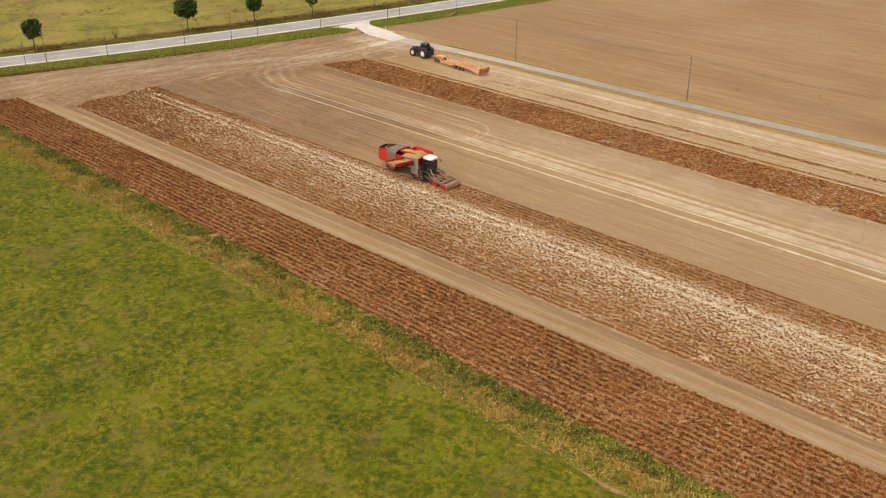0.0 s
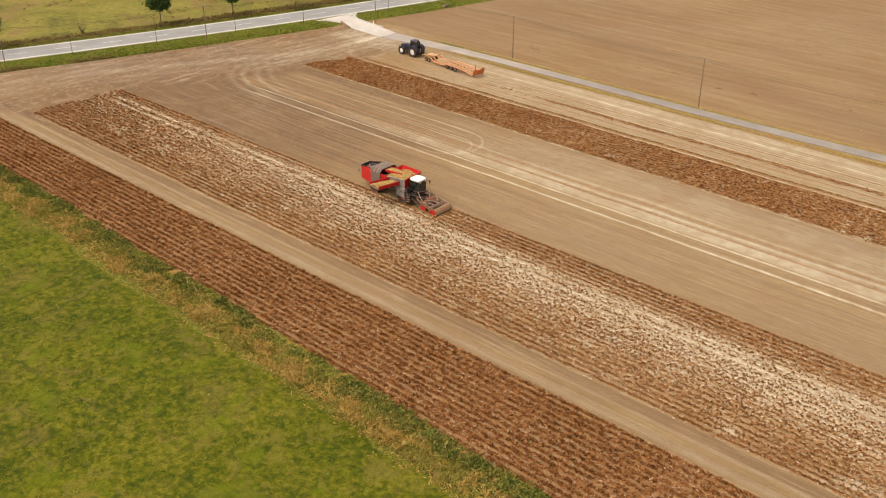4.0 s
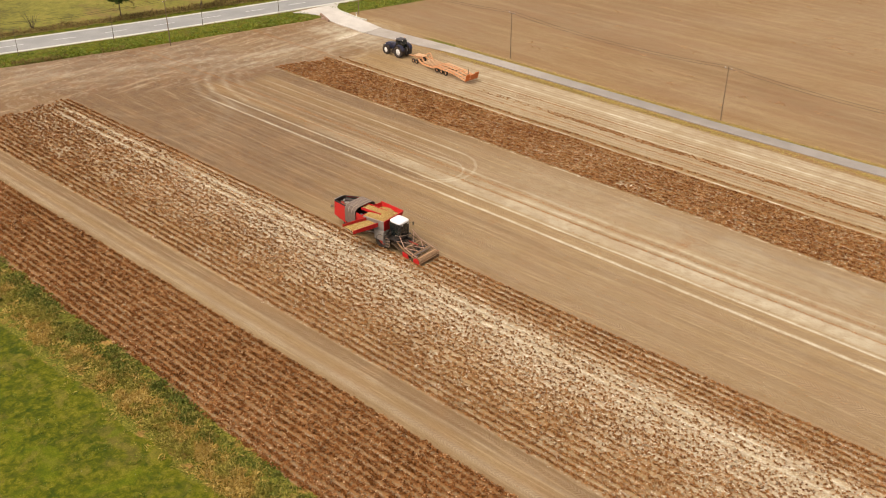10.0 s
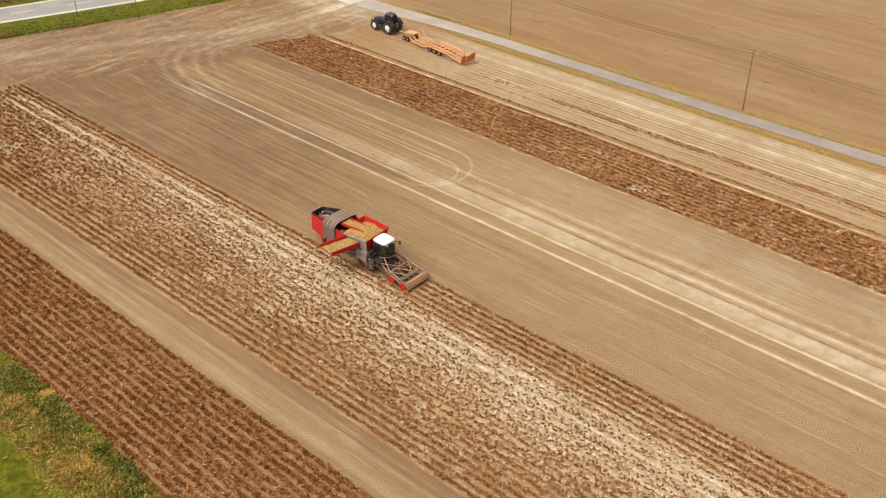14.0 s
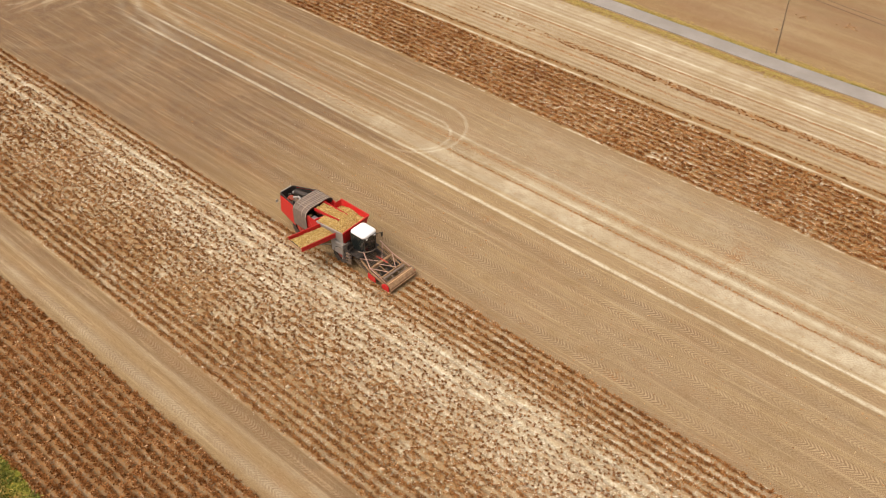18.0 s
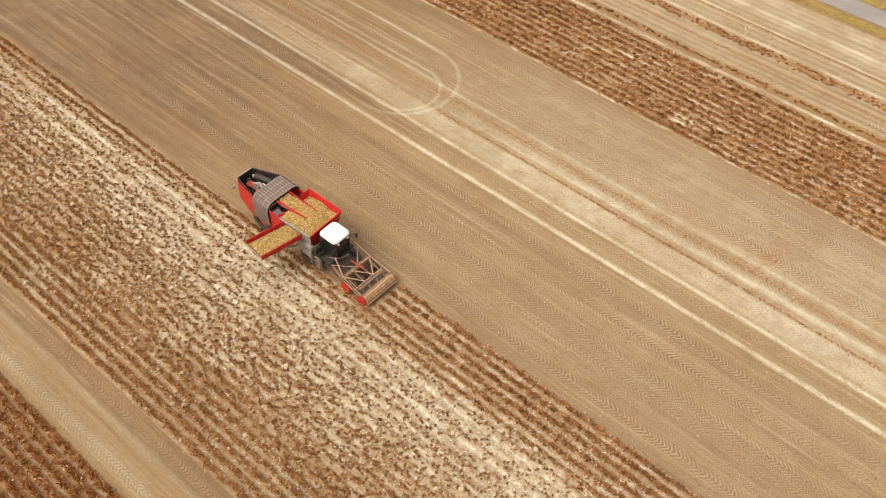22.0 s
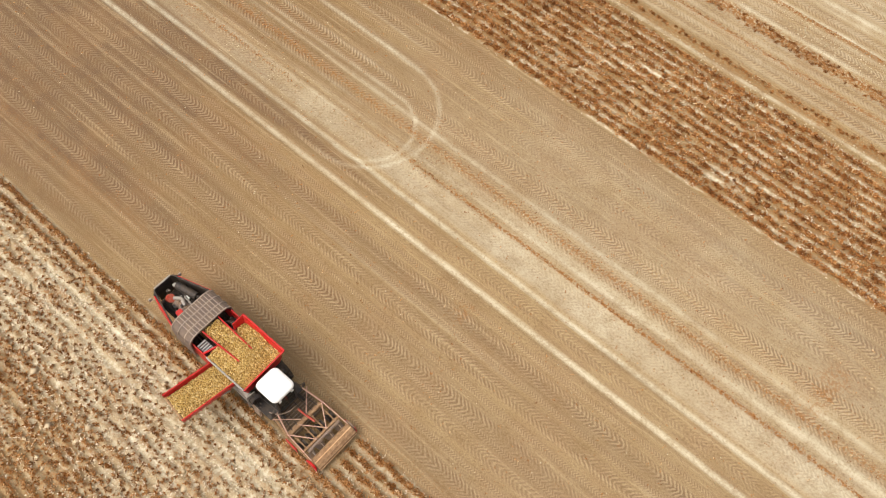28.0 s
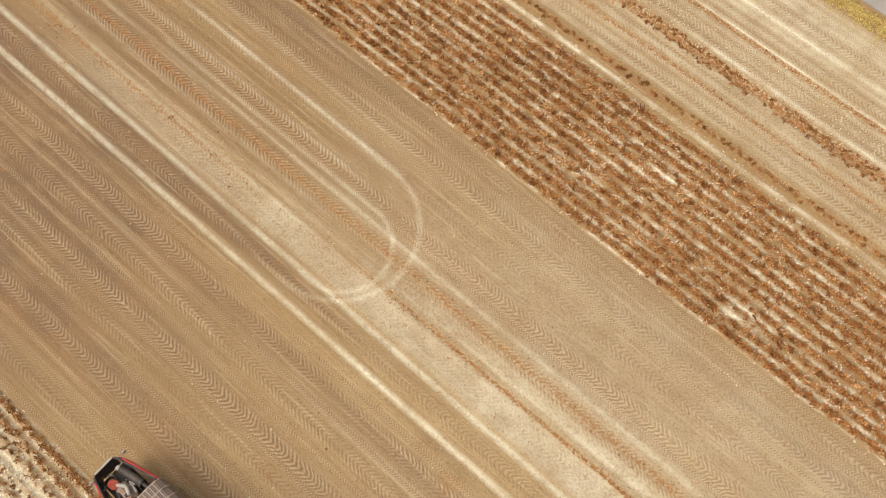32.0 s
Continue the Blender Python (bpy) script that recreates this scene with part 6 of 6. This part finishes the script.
    rod(bm, (0.2, 0.2, 0.7), (0.2, 0.2, 2.1), 0.035)
    part("marker_post", bm, DARK, tl)


build_trailer()


# ---- poles and their wires ----
def build_pole(x, y, turn, label, tall=8.2):
    p = thing("utility_pole", label, "utility pole", group="overhead line poles", at=pose(x, y, 0, 0, 0, turn))
    bm = B()
    rod(bm, (0, 0, -0.6), (0, 0, tall), 0.09, 0.06, n=12)
    part("shaft", bm, WOOD, p, smooth=False)
    bm = B()
    bar(bm, (0, -0.55, tall - 0.35), (0, 0.55, tall - 0.35), 0.09, 0.09)
    part("crossarm", bm, WOOD, p)
    for yy in (-0.48, 0.48):
        bm = B()
        rod(bm, (0, yy, tall - 0.31), (0, yy, tall - 0.17), 0.05, 0.035)
        part("insulator", bm, RIM, p)
    return p


POLES = [(-201.0, 51.0), (-181.4, 85.5), (-167.2, 119.1), (-155.6, 153.5), (-118.8, 153.4), (-79.6, 153.1), (-41.0, 153.2), (-2.0, 153.4)]
for i, (x, y) in enumerate(POLES):
    build_pole(x, y, 20 if i < 3 else 90 if i > 3 else 55, "weathered brown wooden pole beside the " + ("road verge" if i < 3 else "lane junction" if i == 3 else "farm lane"))
for a, b in zip(POLES, POLES[1:]):
    wire = thing("overhead_wire", "thin dark sagging wires between two poles", "wire", group="overhead wires")
    d = Vector((b[0] - a[0], b[1] - a[1], 0)).normalized()
    side = Vector((-d.y, d.x, 0)) * 0.48
    for s in (-1, 1):
        bm = B()
        pts = []
        for k in range(13):
            u = k / 12
            pts.append(Vector((a[0] + (b[0] - a[0]) * u, a[1] + (b[1] - a[1]) * u, 8.04 - 0.85 * 4 * u * (1 - u))) + side * s)
        for p0, p1 in zip(pts, pts[1:]):
            rod(bm, p0, p1, 0.016, n=5)
        part("conductor", bm, DARK, wire)


# ---- trees ----
def build_tree(x, y, tall, crown, n, seed, label, trunk_r=0.12, lift=0.48, leaf=0.3):
    rng = random.Random(seed)
    tree = thing("tree", label, "tree", group="roadside trees", at=pose(x, y, 0, 0, 0, rng.uniform(0, 360)))
    bm = B()
    rod(bm, (0, 0, -0.3), (0.04, 0.02, tall * 0.5), trunk_r, trunk_r * 0.7, n=10)
    rod(bm, (0.04, 0.02, tall * 0.5), (0.0, 0.08, tall * 0.9), trunk_r * 0.7, 0.03, n=8)
    part("trunk", bm, BARK, tree)
    tips = []
    for i in range(11):
        a = 2.4 * i
        z0 = tall * (lift - 0.05 + 0.035 * i)
        r = crown * (0.85 - 0.045 * i) * rng.uniform(0.7, 1.0)
        tip = Vector((r * math.cos(a), r * math.sin(a), z0 + tall * 0.14))
        bm = B()
        rod(bm, (0.03, 0.03, z0), tip, trunk_r * 0.3, 0.015, n=6)
        part("limb", bm, BARK, tree)
        tips.append(tip)
    nr = np.random.default_rng(seed)
    zc = tall * (lift + (1 - lift) / 2)
    hz = tall * (1 - lift) / 2 * 1.08
    clumps = [(t.x * 0.8, t.y * 0.8, t.z) for t in tips]
    while len(clumps) < n // 14:
        p = nr.normal(0, 1, 3)
        p = p / np.linalg.norm(p) * nr.uniform(0.35, 1.0) ** 0.6
        clumps.append((p[0] * crown, p[1] * crown, zc + p[2] * hz * (1 - 0.15 * p[2])))
    lobes = nr.normal(0, 1, (6, 3))
    lobes /= np.linalg.norm(lobes, axis=1)[:, None]
    swell = [max(float(np.dot(l, (np.array(q) - (0, 0, zc)) / (crown, crown, hz))) for l in lobes) for q in clumps]
    cl = np.array([q for q, k in zip(clumps, swell) if k > 0.38 or nr.random() < 0.35])
    cl[:, 2] += 0.12 * hz * (1 - np.hypot(cl[:, 0], cl[:, 1]) / crown)
    c = cl[nr.integers(0, len(cl), n)] + nr.normal(0, crown * 0.13, (n, 3))
    u = nr.normal(0, 1, (n, 3))
    u /= np.linalg.norm(u, axis=1)[:, None]
    w = np.cross(u, nr.normal(0, 1, (n, 3)))
    w /= np.linalg.norm(w, axis=1)[:, None]
    s = leaf * nr.uniform(0.6, 1.3, n)[:, None]
    v = np.stack([c - u * s, c + w * s * 0.5, c + u * s, c - w * s * 0.5], 1)
    f = np.arange(n * 4).reshape(n, 4)
    ob = sheet("crown", v.reshape(-1, 3), f, LEAF, tree)
    return tree


build_tree(-196.3, 90.6, 7.0, 1.7, 2600, 61, "young round-headed green tree beyond the road")
build_tree(-187.6, 122.2, 7.2, 2.4, 4200, 62, "broad dark green tree beyond the road")
build_tree(-182.2, 136.7, 6.6, 1.75, 2600, 63, "young dark green tree beside the bank")
build_tree(-176.6, 149.5, 6.2, 1.4, 700, 64, "thin-crowned young tree beside the bank", 0.1)
build_tree(-171.5, 165.0, 6.4, 1.7, 2200, 65, "green tree beside the far bank")
build_tree(-206.0, 62.0, 6.8, 1.9, 2600, 66, "green tree beyond the road")


def build_sapling(x, y, seed):
    rng = random.Random(seed)
    t = thing("sapling", "slim bare young tree on the green verge", "sapling", group="verge saplings", at=pose(x, y, 0, 0, 0, rng.uniform(0, 360)))
    bm = B()
    rod(bm, (0, 0, -0.3), (0.05, 0.02, 4.6), 0.06, 0.025, n=8)
    part("trunk", bm, BARK, t)
    bm = B()
    for i in range(9):
        a = 2.4 * i
        z = 2.6 + 0.22 * i
        rod(bm, (0.03, 0.01, z), (0.6 * math.cos(a), 0.6 * math.sin(a), z + 0.7), 0.018, 0.006, n=5)
    part("twigs", bm, BARK, t)


for i, (x, y) in enumerate(((-189.0, 84.7), (-182.4, 99.0), (-176.9, 114.0), (-171.6, 129.2), (-166.6, 143.1), (-160.4, 162.3), (-156.2, 177.6))):
    build_sapling(x, y, 70 + i)


def build_shrub(x, y, seed):
    rng = random.Random(seed)
    t = thing("bare_shrub", "half-bare grey shrub on the yellow pasture", "shrub", at=pose(x, y, 0))
    for i in range(9):
        a = 0.7 * i
        bm = B()
        tip = (1.5 * math.cos(a) * rng.uniform(0.4, 1), 1.5 * math.sin(a) * rng.uniform(0.4, 1), rng.uniform(2.2, 3.6))
        rod(bm, (0, 0, 0), tip, 0.05, 0.012, n=5)
        for k in range(4):
            u = 0.45 + 0.15 * k
            q = Vector(tip) * u
            rod(bm, q, q + Vector((rng.uniform(-0.6, 0.6), rng.uniform(-0.6, 0.6), rng.uniform(0.2, 0.6))), 0.014, 0.005, n=4)
        part("branch", bm, BARK, t)


build_shrub(-193.6, 107.6, 81)


def build_marker(x, y):
    m = thing("marker_post", "short white roadside marker post with dark band", "marker post", at=pose(x, y, 0))
    bm = B()
    box(bm, (0, 0, 0.5), (0.14, 0.12, 1.0), 0.03, None, 0.8)
    part("shaft", bm, RIM, m)
    bm = B()
    box(bm, (0, 0, 0.82), (0.135, 0.118, 0.16), 0.01)
    part("dark_band", bm, DARK, m)


build_marker(-155.0, 152.3)
